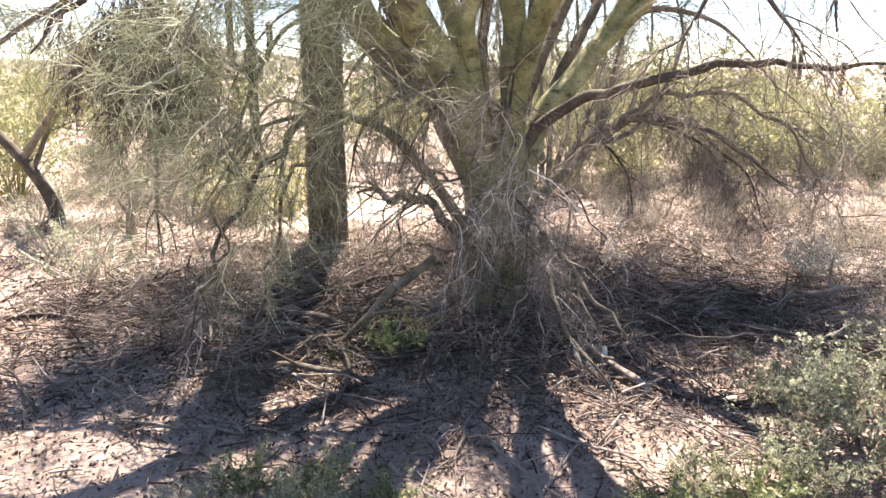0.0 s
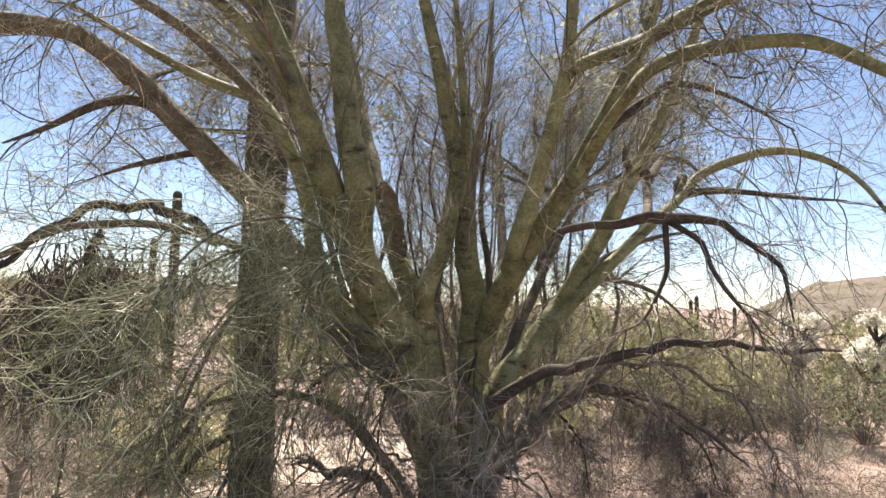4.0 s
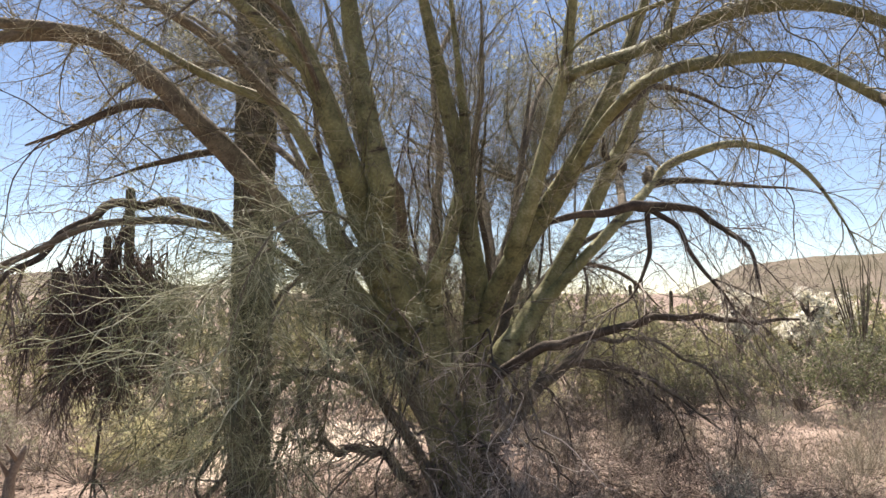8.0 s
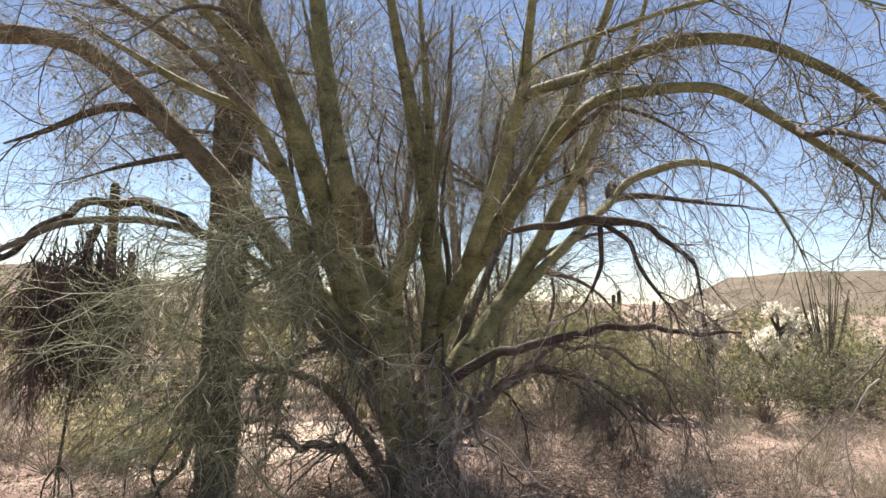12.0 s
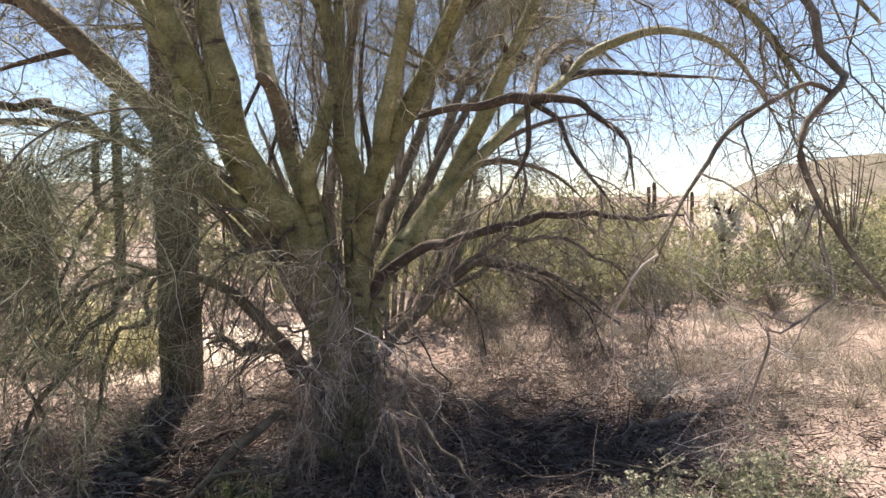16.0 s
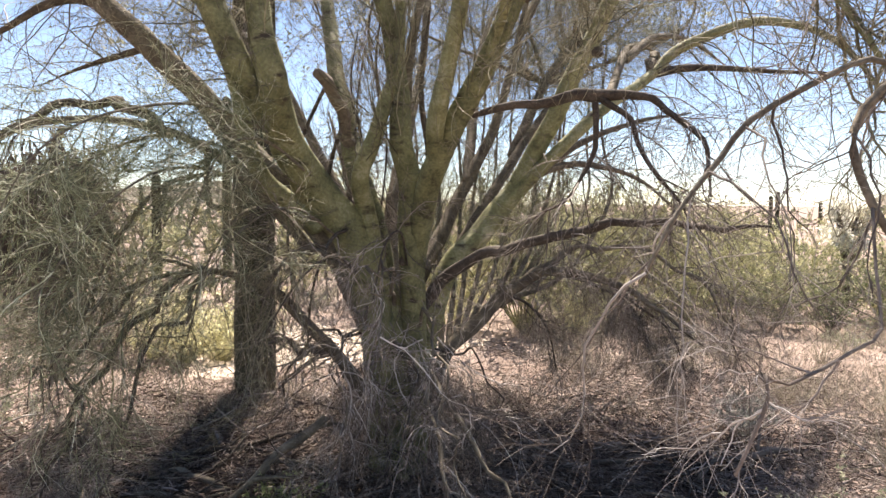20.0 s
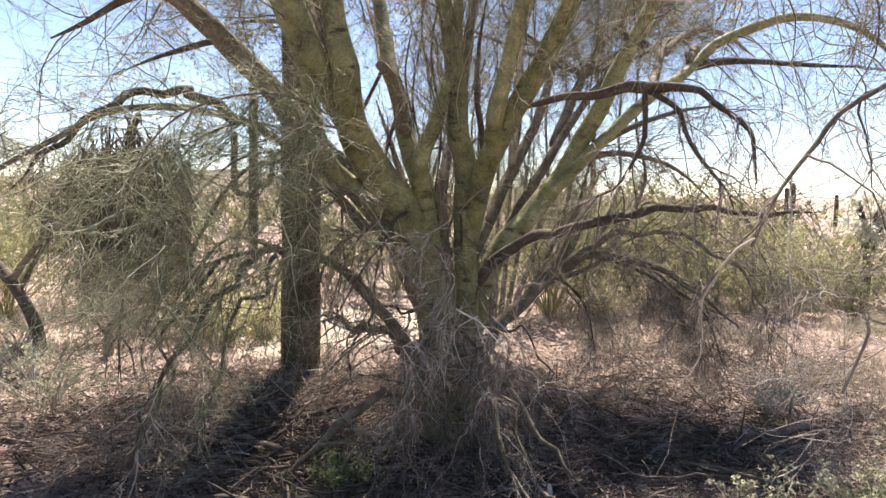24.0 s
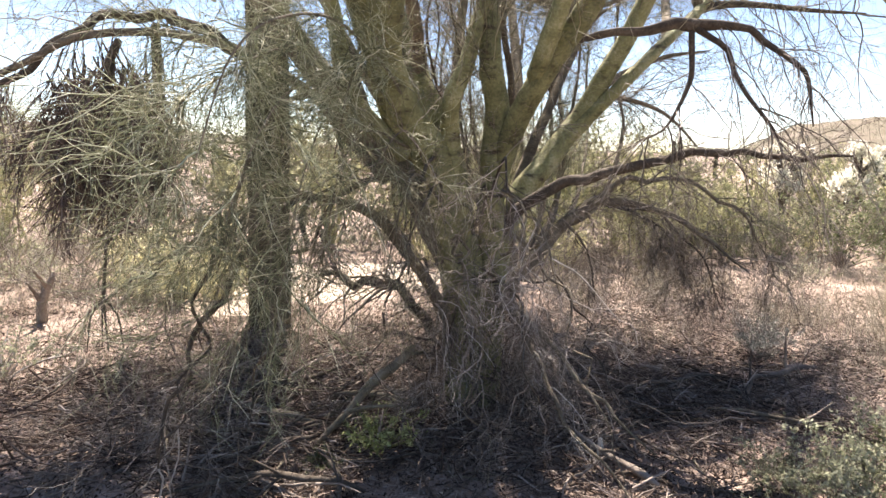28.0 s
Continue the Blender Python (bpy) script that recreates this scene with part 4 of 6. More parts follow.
# dead brush that hangs under the drooping arch
BRUSH = dict(HANG, boughs=30, lo=0.05, length=(0.18, 0.5), droop=0.12, shoots=8, hairs=5, fine=0.7, thick=0.4, zig=0.4, spread=1.1)
limb([(1.3, 4.64, 1.2, 0.014), (1.6, 4.8, 1.12, 0.011), (1.9, 4.9, 0.95, 0.008), (2.05, 4.95, 0.65, 0.003)], BARK_DEAD, BRUSH, seed=220, name="dead_branch", label="dead brush hanging under an arched bough", twig_material=TWIG_DEAD)
limb([(1.65, 4.57, 1.16, 0.012), (1.9, 4.75, 0.98, 0.010), (2.15, 4.85, 0.8, 0.007), (2.3, 4.9, 0.5, 0.003)], BARK_DEAD, dict(BRUSH, boughs=24), seed=221, name="dead_branch", twig_material=SHADE_DUFF)
limb([(1.0, 4.6, 1.08, 0.012), (1.2, 4.85, 0.95, 0.009), (1.35, 5.0, 0.75, 0.006), (1.42, 5.05, 0.45, 0.003)], BARK_DEAD, dict(BRUSH, boughs=20), seed=222, name="dead_branch", twig_material=TWIG_DEAD)
# brown curtain of dead twigs and bark strips between the stems
CURTAIN = dict(HANG, boughs=34, lo=0.0, length=(0.2, 0.62), droop=0.2, shoots=7, hairs=4, fine=0.5, thick=0.45, zig=0.38, spread=0.8)
for i, (x, y, z, low) in enumerate(((0.02, 4.62, 2.75, 1.6), (0.08, 4.45, 2.6, 1.4), (0.2, 4.4, 2.9, 1.55), (0.12, 4.75, 3.1, 1.9))):
    limb([(x + 0.02, y, z, 0.003), (x - 0.03, y + 0.02, z - 0.3 * (z - low), 0.007), (x + 0.04, y - 0.03, z - 0.65 * (z - low), 0.006), (x, y, low, 0.003)], BARK_DEAD, dict(CURTAIN, boughs=20), seed=116 + i, name="dead_branch", label="curtain of brown dead twigs between the stems", twig_material=SHADE_DUFF if i % 3 == 1 else TWIG_DEAD, rough=0.3)
limb(crooked([(0.03, 4.52, 1.98, 0.038), (-0.02, 4.32, 2.2, 0.034), (-0.085, 4.12, 2.33, 0.034), (-0.13, 4.02, 2.37, 0.026)], 125, 0.008), WOOD_GREY, seed=125, name="stub", label="pale broken limb stub", sides=12, rough=0.35)
# upright grey-green shoots behind the fork
SHOOT = dict(boughs=24, lo=0.12, hi=0.95, length=(0.35, 0.9), droop=-0.06, shoots=8, hairs=5, spread=0.4, lift=0.45, fine=0.6, thick=0.5, zig=0.18)
g = np.random.default_rng(140)
for i in range(14):
    x = 0.2 + 0.15 * i + g.normal(0, 0.05)
    y, top = 6.0 + g.uniform(0, 1.3), g.uniform(2.9, 4.1)
    foot = (0.45 + 0.045 * i, 4.6 + 0.02 * i, 0.6 + 0.03 * i)
    limb([(*foot, 0.02), ((foot[0] + x) / 2, (4.6 + y) / 2, 1.15, 0.018), (x, y, 1.75, 0.014), (x + g.normal(0, 0.05), y + 0.1, 2.4, 0.010), (x + g.normal(0, 0.1), y + 0.15, top, 0.003)], BARK_OLD, dict(SHOOT, boughs=24), seed=141 + i, twig_material=(TWIG_GREEN, TWIG)[i % 2])
# high back boughs, added to shade the ground and fill the sky by the saguaro
for i, (a, b, c) in enumerate((((-1.35, 5.95, 3.6), (-1.6, 6.45, 3.5), (-1.85, 7.0, 3.15)), ((-0.75, 6.2, 3.6), (-0.6, 6.7, 3.5), (-0.55, 7.25, 3.2)), ((-0.5, 6.1, 3.7), (-0.05, 6.5, 3.75), (0.3, 6.95, 3.5)), ((-1.5, 5.7, 3.5), (-2.05, 5.95, 3.35), (-2.5, 6.3, 2.95)))):
    limb([(-0.95, 5.75, 3.55, 0.024), (*a, 0.018), (*b, 0.012), (*c, 0.004)], BARK_OLD, HIGH, seed=320 + i, twig_material=(TWIG_GREEN, TWIG)[i % 2], leaves=300)
# more of the drooping growth beside the saguaro
limb([(-0.12, 3.92, 1.78, 0.008), (-0.3, 3.5, 1.95, 0.007), (-0.42, 3.2, 1.85, 0.005), (-0.5, 3.0, 1.5, 0.003)], BARK_OLD, dict(FRONT, boughs=20), seed=210, twig_material=TWIG_GREEN)
limb([(-0.1, 4.0, 1.55, 0.008), (-0.35, 3.55, 1.62, 0.007), (-0.48, 3.3, 1.42, 0.005), (-0.55, 3.15, 1.05, 0.003)], BARK_OLD, dict(FRONT, boughs=18), seed=211, twig_material=TWIG)
limb([(0.1, 4.08, 1.25, 0.008), (-0.1, 3.6, 1.42, 0.007), (-0.2, 3.3, 1.3, 0.005), (-0.28, 3.15, 1.0, 0.003)], BARK_OLD, dict(FRONT, boughs=16, droop=0.08), seed=212, twig_material=TWIG)
limb([(0.38, 4.08, 1.3, 0.007), (0.36, 3.7, 1.5, 0.006), (0.3, 3.4, 1.45, 0.005), (0.26, 3.2, 1.2, 0.003)], BARK_DEAD, dict(FRONT, boughs=9, shoots=7, droop=0.1, lift=(0.0, -0.1, 0.0)), seed=213, name="dead_branch", twig_material=TWIG_DEAD)
limb([(-0.5, 3.7, 1.8, 0.013), (-0.72, 3.35, 1.72, 0.01), (-0.86, 3.1, 1.42, 0.007), (-0.95, 2.95, 1.05, 0.003)], BARK_OLD, dict(FRONT, boughs=18), seed=172, twig_material=TWIG_GREEN)
limb(crooked([(-0.9, 3.48, 1.24, 0.012), (-1.02, 3.2, 1.0, 0.009), (-1.12, 3.0, 0.6, 0.006), (-1.16, 2.9, 0.15, 0.003)], 175, 0.03), BARK_DEAD, dict(HANG, boughs=7, lo=0.05, shoots=5, hairs=4, length=(0.25, 0.6), droop=0.06, spread=1.0, fine=0.6, thick=0.45, zig=0.3), seed=175, name="dead_branch", twig_material=TWIG_DEAD)
limb(crooked([(-0.62, 3.55, 1.28, 0.012), (-0.72, 3.2, 1.05, 0.009), (-0.82, 3.0, 0.65, 0.006), (-0.88, 2.9, 0.25, 0.003)], 176, 0.03), BARK_DEAD, dict(HANG, boughs=7, lo=0.05, shoots=5, hairs=4, length=(0.2, 0.5), droop=0.06, spread=1.0, fine=0.55, thick=0.42, zig=0.3), seed=176, name="dead_branch", twig_material=TWIG_DEAD)
# crown top over the saguaro's side, added mostly unseen to shade the ground
SHADE_TOP = dict(CROWN, boughs=22, shoots=9, hairs=6, droop=0.0, fine=0.9)
for i, (x, y) in enumerate(((-1.7, 6.9), (-0.8, 7.6), (-1.9, 7.9), (-1.2, 8.5))):
    limb([(-0.95, 5.75, 3.55, 0.028), ((x - 0.95) / 2, (y + 5.75) / 2, 3.95, 0.024), (x, y, 4.35 + 0.1 * i, 0.016), (x * 1.2, y + 0.7, 4.6 + 0.1 * i, 0.005)], BARK_OLD, SHADE_TOP, seed=180 + i, leaves=300)

# ---- saguaro behind the tree ----
def saguaro(name, height, radius, ribs, label, at, arms=(), group="", spines=0, seed=1):
    """A ribbed columnar cactus with a domed top and optional arms."""
    g = np.random.default_rng(seed)
    root = thing(name, label, "cactus", group, at)

    def column(part_name, pts, r, dome=True):
        line = smooth_line([(*p, r) for p in pts], 0.12)
        P = line[:, :3]
        k, per = len(P), ribs * 4
        a = np.arange(per) * 2 * np.pi / per
        R = line[:, 3].copy()
        R[:3] *= np.array([1.04, 1.02, 1.0])[: len(R[:3])]
        R *= 1 + 0.03 * np.sin(np.arange(k) * 0.6 + g.uniform(0, 6))
        v, q = tubes(P[None], R[None], per)
        c = np.repeat(P, per, axis=0)
        groove = np.tile(1 - 0.13 * (1 - np.abs(np.cos(a * ribs / 2))) ** 0.7, k)
        v = c + (v - c) * groove[:, None]
        d = norm(P[-1] - P[-2])
        top = v[-per:] - P[-1]
        rows = [(top * math.cos(e) + P[-1] + d * R[-1] * math.sin(e)) for e in (0.4, 0.8, 1.2, 1.5)]
        v = np.vstack([v] + rows)
        extra = []
        for s in range(4):
            b = (k - 1 + s) * per
            extra += [[b + i, b + (i + 1) % per, b + per + (i + 1) % per, b + per + i] for i in range(per)]
        q = np.vstack([q, extra])
        ob = part(part_name, mesh_from(part_name, v, q, CACTUS), root)
        if spines:
            s, h = [], []
            for rib in range(ribs):
                ang = rib * 2 * np.pi / ribs
                t = np.sort(g.uniform(0, 1, spines))
                base = np.column_stack([np.interp(t, np.linspace(0, 1, k), P[:, i]) for i in range(3)])
                out = np.array([math.cos(ang), math.sin(ang), 0.0])
                rad = np.interp(t, np.linspace(0, 1, k), R)[:, None]
                for _ in range(3):
                    s.append(base + out * rad)
                    h.append(out + g.normal(0, 0.5, (spines, 3)))
            s, h = np.concatenate(s), np.concatenate(h)
            S = grow(s, h, g.uniform(0.02, 0.045, len(s)), 2, 0, 0, g)
            v, q = tubes(S, taper(len(S), 2, 0.0012, 0.0005, g), 3)
            part("spine_cover", mesh_from("spine_cover", v, q, SPINE), ob, "short grey spines", "stuff")
        return ob

    column("column", [(0, 0, -0.05), (0, 0, height * 0.35), (0.01, 0, height * 0.7), (0, 0.02, height)], radius)
    for a, z, reach, top, r in arms:
        o = np.array([math.cos(a), math.sin(a), 0]) * 1.0
        column("arm", [(*(o * radius * 0.5)[:2], z), (*(o * (radius + reach * 0.7))[:2], z + 0.03), (*(o * (radius + reach))[:2], z + 0.3), (*(o * (radius + reach))[:2], top)], r)
    return root


saguaro("saguaro", 5.1, 0.175, 15, "tall single-column saguaro cactus with weathered ribs", (-1.03, 6.2, 0), spines=150, seed=4)
saguaro("saguaro", 3.8, 0.10, 11, "distant green saguaro with upturned arms", (-4.0, 15.5, 0), arms=((3.3, 1.5, 0.3, 2.8, 0.075), (0.2, 1.7, 0.3, 2.4, 0.07)), group="far saguaros", seed=5)
saguaro("saguaro", 2.05, 0.09, 10, "short young saguaro among bushes", (-4.75, 13.5, 0), group="far saguaros", seed=6)
for x, y, h, r in ((18.6, 38.0, 2.1, 0.11), (19.1, 38.3, 2.35, 0.12), (23.5, 42, 1.8, 0.12), (-17, 46, 2.5, 0.15), (-21, 52, 2.6, 0.15), (-10.5, 40, 2.4, 0.14)):
    saguaro("saguaro", h, r, 9, "far plain saguaro column", (x, y, 0), group="far saguaros", seed=int(x * 3 + 90))

# ---- dead growth on and under the tree ----
g = np.random.default_rng(61)
t = g.uniform(0, 1, 150)
row = np.array([(-0.05, 4.0, 0.45), (0.12, 3.95, 0.8), (0.36, 3.92, 1.0), (0.6, 3.95, 0.85), (0.75, 4.05, 0.5)])
s = np.column_stack([np.interp(t, np.linspace(0, 1, 5), row[:, i]) for i in range(3)]) + g.normal(0, 0.05, (150, 3))
d = np.column_stack([g.normal(0.1, 0.6, 150), g.normal(-0.65, 0.35, 150), g.normal(0.0, 0.5, 150)])
skirt = tree_part("sprout_tangle", mesh_from("sprout_tangle", *twig_tree(s[:13], d[:13], g, (0.15, 0.65), 0.09, 6, 4, 0.7, 0.45, 0.22), TWIG_DEAD), None, "tangle of dead grey sprouts hanging round the trunk", "stuff")
tree_part("sprout_tangle", mesh_from("sprout_tangle", *twig_tree(s[134:], d[134:], g, (0.2, 0.8), 0.10, 5, 4, 0.7, 0.42, 0.22), TWIG_BLEACHED), None, "bleached dead sprouts", "stuff")
t = g.uniform(0, 2 * np.pi, 26)
s = np.column_stack([0.32 + 0.24 * np.cos(t), 4.25 + 0.24 * np.sin(t), g.uniform(0.03, 0.5, 26)])
d = np.column_stack([np.cos(t), np.sin(t), g.normal(0.2, 0.5, 26)])
tree_part("sprout_tangle", mesh_from("sprout_tangle", *twig_tree(s, d, g, (0.2, 0.65), 0.05, 8, 5, 0.9, 0.55, 0.22), TWIG_DEAD), None, "dry sprouts at the foot of the trunk", "stuff")

# sprouts whose dark colour stands for the shade round the trunk's foot
t = g.uniform(0, 2 * np.pi, 110)
s = np.column_stack([0.32 + 0.22 * np.cos(t), 4.22 + 0.24 * np.sin(t), g.uniform(0.02, 0.75, 110)])
d = np.column_stack([np.cos(t) + g.normal(0, 0.4, 110), np.sin(t) + g.normal(0, 0.4, 110), g.normal(-0.2, 0.5, 110)])
tree_part("sprout_tangle", mesh_from("sprout_tangle", *twig_tree(s, d, g, (0.08, 0.34), 0.14, 6, 4, 0.9, 0.6, 0.28), SHADE_DUFF), None, "dead sprouts packed round the foot of the trunk, coloured dark for shade", "stuff")

# dead clump that hangs from the side branch
clump = thing("mistletoe_clump", "dense brown clump of dead mistletoe hanging from a branch", "mistletoe", at=(-1.66, 4.15, 1.95))
g = np.random.default_rng(62)
s = np.array([0.0, 0.0, -0.12]) + g.normal(0, 1, (130, 3)) * np.array([0.13, 0.11, 0.10])
d = np.column_stack([g.normal(0, 0.35, 130), g.normal(0, 0.35, 130), g.normal(-0.7, 0.4, 130)])
part("strand_tangle", mesh_from("strand_tangle", *twig_tree(s, d, g, (0.3, 0.68), 0.16, 8, 5, 1.4, 0.6, 0.16), surface("dead_mistletoe", [(0.2, (0.06, 0.043, 0.034)), (0.5, (0.13, 0.095, 0.078)), (0.85, (0.24, 0.185, 0.15))], bump=0, island=0.5)), clump, kind="stuff")
g = np.random.default_rng(63)
me, line = limb_mesh("hanging_twig", [(0.0, 0.0, -0.5, 0.008), (-0.03, 0.0, -0.8, 0.008), (-0.05, -0.03, -1.05, 0.009), (-0.06, -0.06, -1.25, 0.010)], BARK_DEAD, 6, 0.3, 0.4, 9)
hanging = part("hanging_twig", me, clump)
for dx, dy in ((-0.09, 0.0), (-0.03, 0.05), (0.03, -0.04), (0.09, 0.02)):
    me, _ = limb_mesh("prong", [(-0.06, -0.06, -1.24, 0.007), (-0.06 + dx * 0.7, -0.06 + dy, -1.33, 0.006), (-0.06 + dx, -0.06 + dy, -1.52, 0.003)], BARK_DEAD, 6, 0.3, 0.3, 10)
    part("prong", me, hanging)
me, line = limb_mesh("hook", [(0.05, 0.03, 0.12, 0.02), (0.0, 0.0, -0.05, 0.02), (0.02, 0.02, -0.35, 0.014), (0.0, 0.0, -0.6, 0.006)], BARK_DEAD, 8, 0.2, 0.3, 3)
part("stem", me, clump)

# ---- bushes, grasses, cacti ----
def bush(name, label, category, group, height, radius, stems, leaf=None, leaves=0, leaf_size=0.012, wood=TWIG_DEAD, shoots=8, hairs=5, spread=1.0, fine=1.0, droop=0.0, seed=1, thick=1.0, zig=0.2, apart=False):
    """A shrub: stems fan out from the root, split into shoots and carry leaves."""
    g = np.random.default_rng(seed)
    root = thing(name, label, category, group)
    a = g.uniform(0, 2 * np.pi, stems)
    out = np.sqrt(g.uniform(0.02, 1, stems)) * radius / height * spread
    d = np.column_stack([np.cos(a) * out, np.sin(a) * out, np.ones(stems)])
    s = np.column_stack([np.cos(a) * 0.04 * radius, np.sin(a) * 0.04 * radius, np.full(stems, -0.02)])
    L = height * g.uniform(0.65, 1.08, stems) * np.sqrt(1 + 0.5 * out ** 2)
    B = grow(s, d, L, 6, droop, zig * 0.6, g)
    s2, d2 = sprout(B, shoots, 0.25, 1.0, 0.65, g)
    S = grow(s2, d2, height * g.uniform(0.12, 0.4, len(s2)), 4, droop * 0.6, zig, g)
    s3, d3 = sprout(S, hairs, 0.1, 1.0, 0.75, g)
    H = grow(s3, d3, height * g.uniform(0.04, 0.14, len(s3)), 2, 0, zig, g)
    w = np.sqrt(height)
    RB, RS, RH = taper(len(B), 6, 0.008 * w, 0.003 * w, g) * thick, taper(len(S), 4, 0.0032 * w, 0.0014 * w, g) * fine, taper(len(H), 2, 0.0018 * w, 0.0009 * w, g) * fine
    step = 1 if apart else stems
    for i in range(0, stems, step):
        b, c, h = slice(i, i + step), slice(i * shoots, (i + step) * shoots), slice(i * shoots * hairs, (i + step) * shoots * hairs)
        v, f = merge([tubes(B[b], RB[b], 4), tubes(S[c], RS[c], 3), tubes(H[h], RH[h], 3)])
        name_of = "stem" if apart else "stem_tangle"
        part(name_of, mesh_from(name_of, v, f, wood), root, kind="" if apart else "stuff")
    if leaf:
        tips = np.concatenate([H.reshape(-1, 3), S[:, 1:].reshape(-1, 3)])
        pick = tips[g.integers(0, len(tips), leaves)] + g.normal(0, leaf_size * 0.8, (leaves, 3))
        v, f = leaf_quads(pick, leaf_size, g)
        part("foliage", mesh_from("foliage", v, f, leaf, smooth=False), root, kind="stuff")
    return root


def put(ob, x, y, turn=0.0, size=1.0, copy=True, sink=0.0):
    m = pose(x, y, float(gz(x, y)) - sink, 0, 0, turn) @ Matrix.Scale(size, 4)
    if not copy:
        ob.matrix_basis = m
        return ob
    return copy_thing(ob, m)


creosote = [bush("creosote_bush", "green leafy creosote bush on dry soil", "bush", "creosote bushes", 1.45, 1.05, 36, LEAF_GREEN, 3400, 0.026, TWIG_DEAD, 5, 3, 1.5, seed=201 + i, zig=0.32, apart=True) for i in range(2)]
yellow = [bush("palo_verde_shrub", "yellow-green twiggy palo verde shrub in full sun", "bush", "palo verde shrubs", 1.9, 1.35, 26, LEAF_YELLOW, 2400, 0.034, LEAF_YELLOW, 6, 3, 1.1, 1.3, seed=211 + i, apart=True) for i in range(3)]
grey = [bush("bursage_bush", "low grey-green leafy bursage bush", "bush", "bursage bushes", 0.5, 0.5, 34, LEAF_GREY, 6500, 0.011, TWIG_DEAD, 6, 3, 1.2, 0.7, seed=221 + i, thick=0.5, zig=0.3) for i in range(2)]
grey_low = [bush("bursage_bush", "low dry grey-green bursage bush in the open", "bush", "bursage bushes", 0.5, 0.5, 18, LEAF_GREY, 1100, 0.013, TWIG_BLEACHED, 4, 1, 1.2, seed=225, zig=0.3)]
dry = [bush("dry_shrub", "bare dry grey shrub with tangled twigs", "bush", "dry shrubs", 0.75, 0.85, 28, None, 0, 0.01, TWIG_DEAD, 7, 3, 1.3, 0.7, seed=231 + i, thick=0.5, zig=0.55, apart=True) for i in range(2)]
tuft = [bush("grass_tuft", "dry straw-coloured grass tuft", "grass", "grass tufts", 0.45, 0.35, 50, None, 0, 0.01, STRAW, 3, 1, 1.3, 0.7, 0.05, seed=241 + i, thick=0.4, zig=0.34) for i in range(2)]
lime = [bush("grass_clump", "pale yellow-green grassy clump in the sun", "grass", "grass clumps", 0.6, 0.55, 80, LIME_GRASS, 1500, 0.02, LIME_GRASS, 3, 1, 1.1, 0.8, 0.03, seed=251 + i, thick=0.5, zig=0.15) for i in range(1)]
far_kinds = [bush("desert_shrub", "far yellow-green desert shrub", "bush", "far shrubs", 1.7, 1.5, 7, LEAF_YELLOW, 620, 0.075, LEAF_YELLOW, 3, 1, 1.1, 2.0, seed=261), bush("desert_shrub", "far olive-green desert shrub", "bush", "far shrubs", 1.5, 1.2, 7, LEAF_GREEN, 620, 0.065, TWIG_DEAD, 3, 1, 1.1, 2.0, seed=262), bush("desert_shrub", "far grey-green desert shrub", "bush", "far shrubs", 1.0, 1.2, 7, LEAF_GREY, 560, 0.06, TWIG_DEAD, 3, 1, 1.1, 2.0, seed=263)]

# the first of each kind stands where it is plainly seen
put(creosote[0], 6.6, 9.0, 20, 0.85, False)
put(creosote[1], 7.9, 9.6, 120, 0.9, False)
put(yellow[0], 3.2, 11.2, 40, 0.9, False)
put(yellow[1], -5.0, 8.2, 10, 0.8, False)
put(yellow[2], 5.2, 12.5, 200, 0.85, False)
put(grey[0], 1.75, 2.55, 15, 0.95, False)
put(grey[1], 2.25, 2.75, 80, 0.9, False)
put(dry[0], -2.5, 6.9, 30, 1.1, False)
put(dry[1], 4.05, 6.95, 75, 0.45, False)
put(grey_low[0], -2.6, 4.9, 0, 0.9, False)
put(tuft[0], 4.0, 5.2, 0, 1.0, False)
put(tuft[1], 4.6, 5.7, 50, 1.1, False)
put(lime[0], -1.9, 7.6, 0, 1.0, False)

for x, y, a, s in ((1.35, 2.25, 100, 0.55), (2.0, 2.2, 200, 0.8), (0.95, 2.25, 10, 0.35), (1.55, 2.95, 300, 0.5), (-0.5, 2.05, 40, 0.38), (-0.85, 2.0, 140, 0.35), (2.3, 2.05, 75, 0.7), (1.85, 1.95, 155, 0.6)):
    put(grey[int(a / 5) % 2], x, y, a, s)
for x, y, a, s in ((-3.2, 5.6, 90, 1.0), (-2.9, 3.6, 30, 0.8), (6.2, 7.6, 20, 0.9), (5.2, 7.9, 70, 0.8), (-3.4, 7.9, 20, 0.9)):
    put(grey_low[0], x, y, a, s)
for x, y, a, s in ((-3.0, 7.5, 70, 1.1), (-3.9, 8.4, 250, 1.2), (1.9, 6.4, 10, 0.75), (2.6, 6.2, 110, 0.7), (2.2, 8.1, 310, 1.1), (3.1, 8.6, 220, 1.0), (-2.0, 3.9, 45, 0.6), (-2.6, 4.3, 145, 0.7), (-1.75, 3.3, 245, 0.5), (3.4, 4.9, 20, 0.5), (2.55, 3.6, 110, 0.45), (2.9, 5.3, 200, 0.4), (1.3, 5.6, 30, 0.55), (0.6, 5.9, 130, 0.6), (5.6, 6.6, 250, 0.8), (-5.0, 7.4, 15, 1.1), (-1.4, 9.4, 80, 0.6)):
    put(dry[int(a) % 2], x, y, a, s)
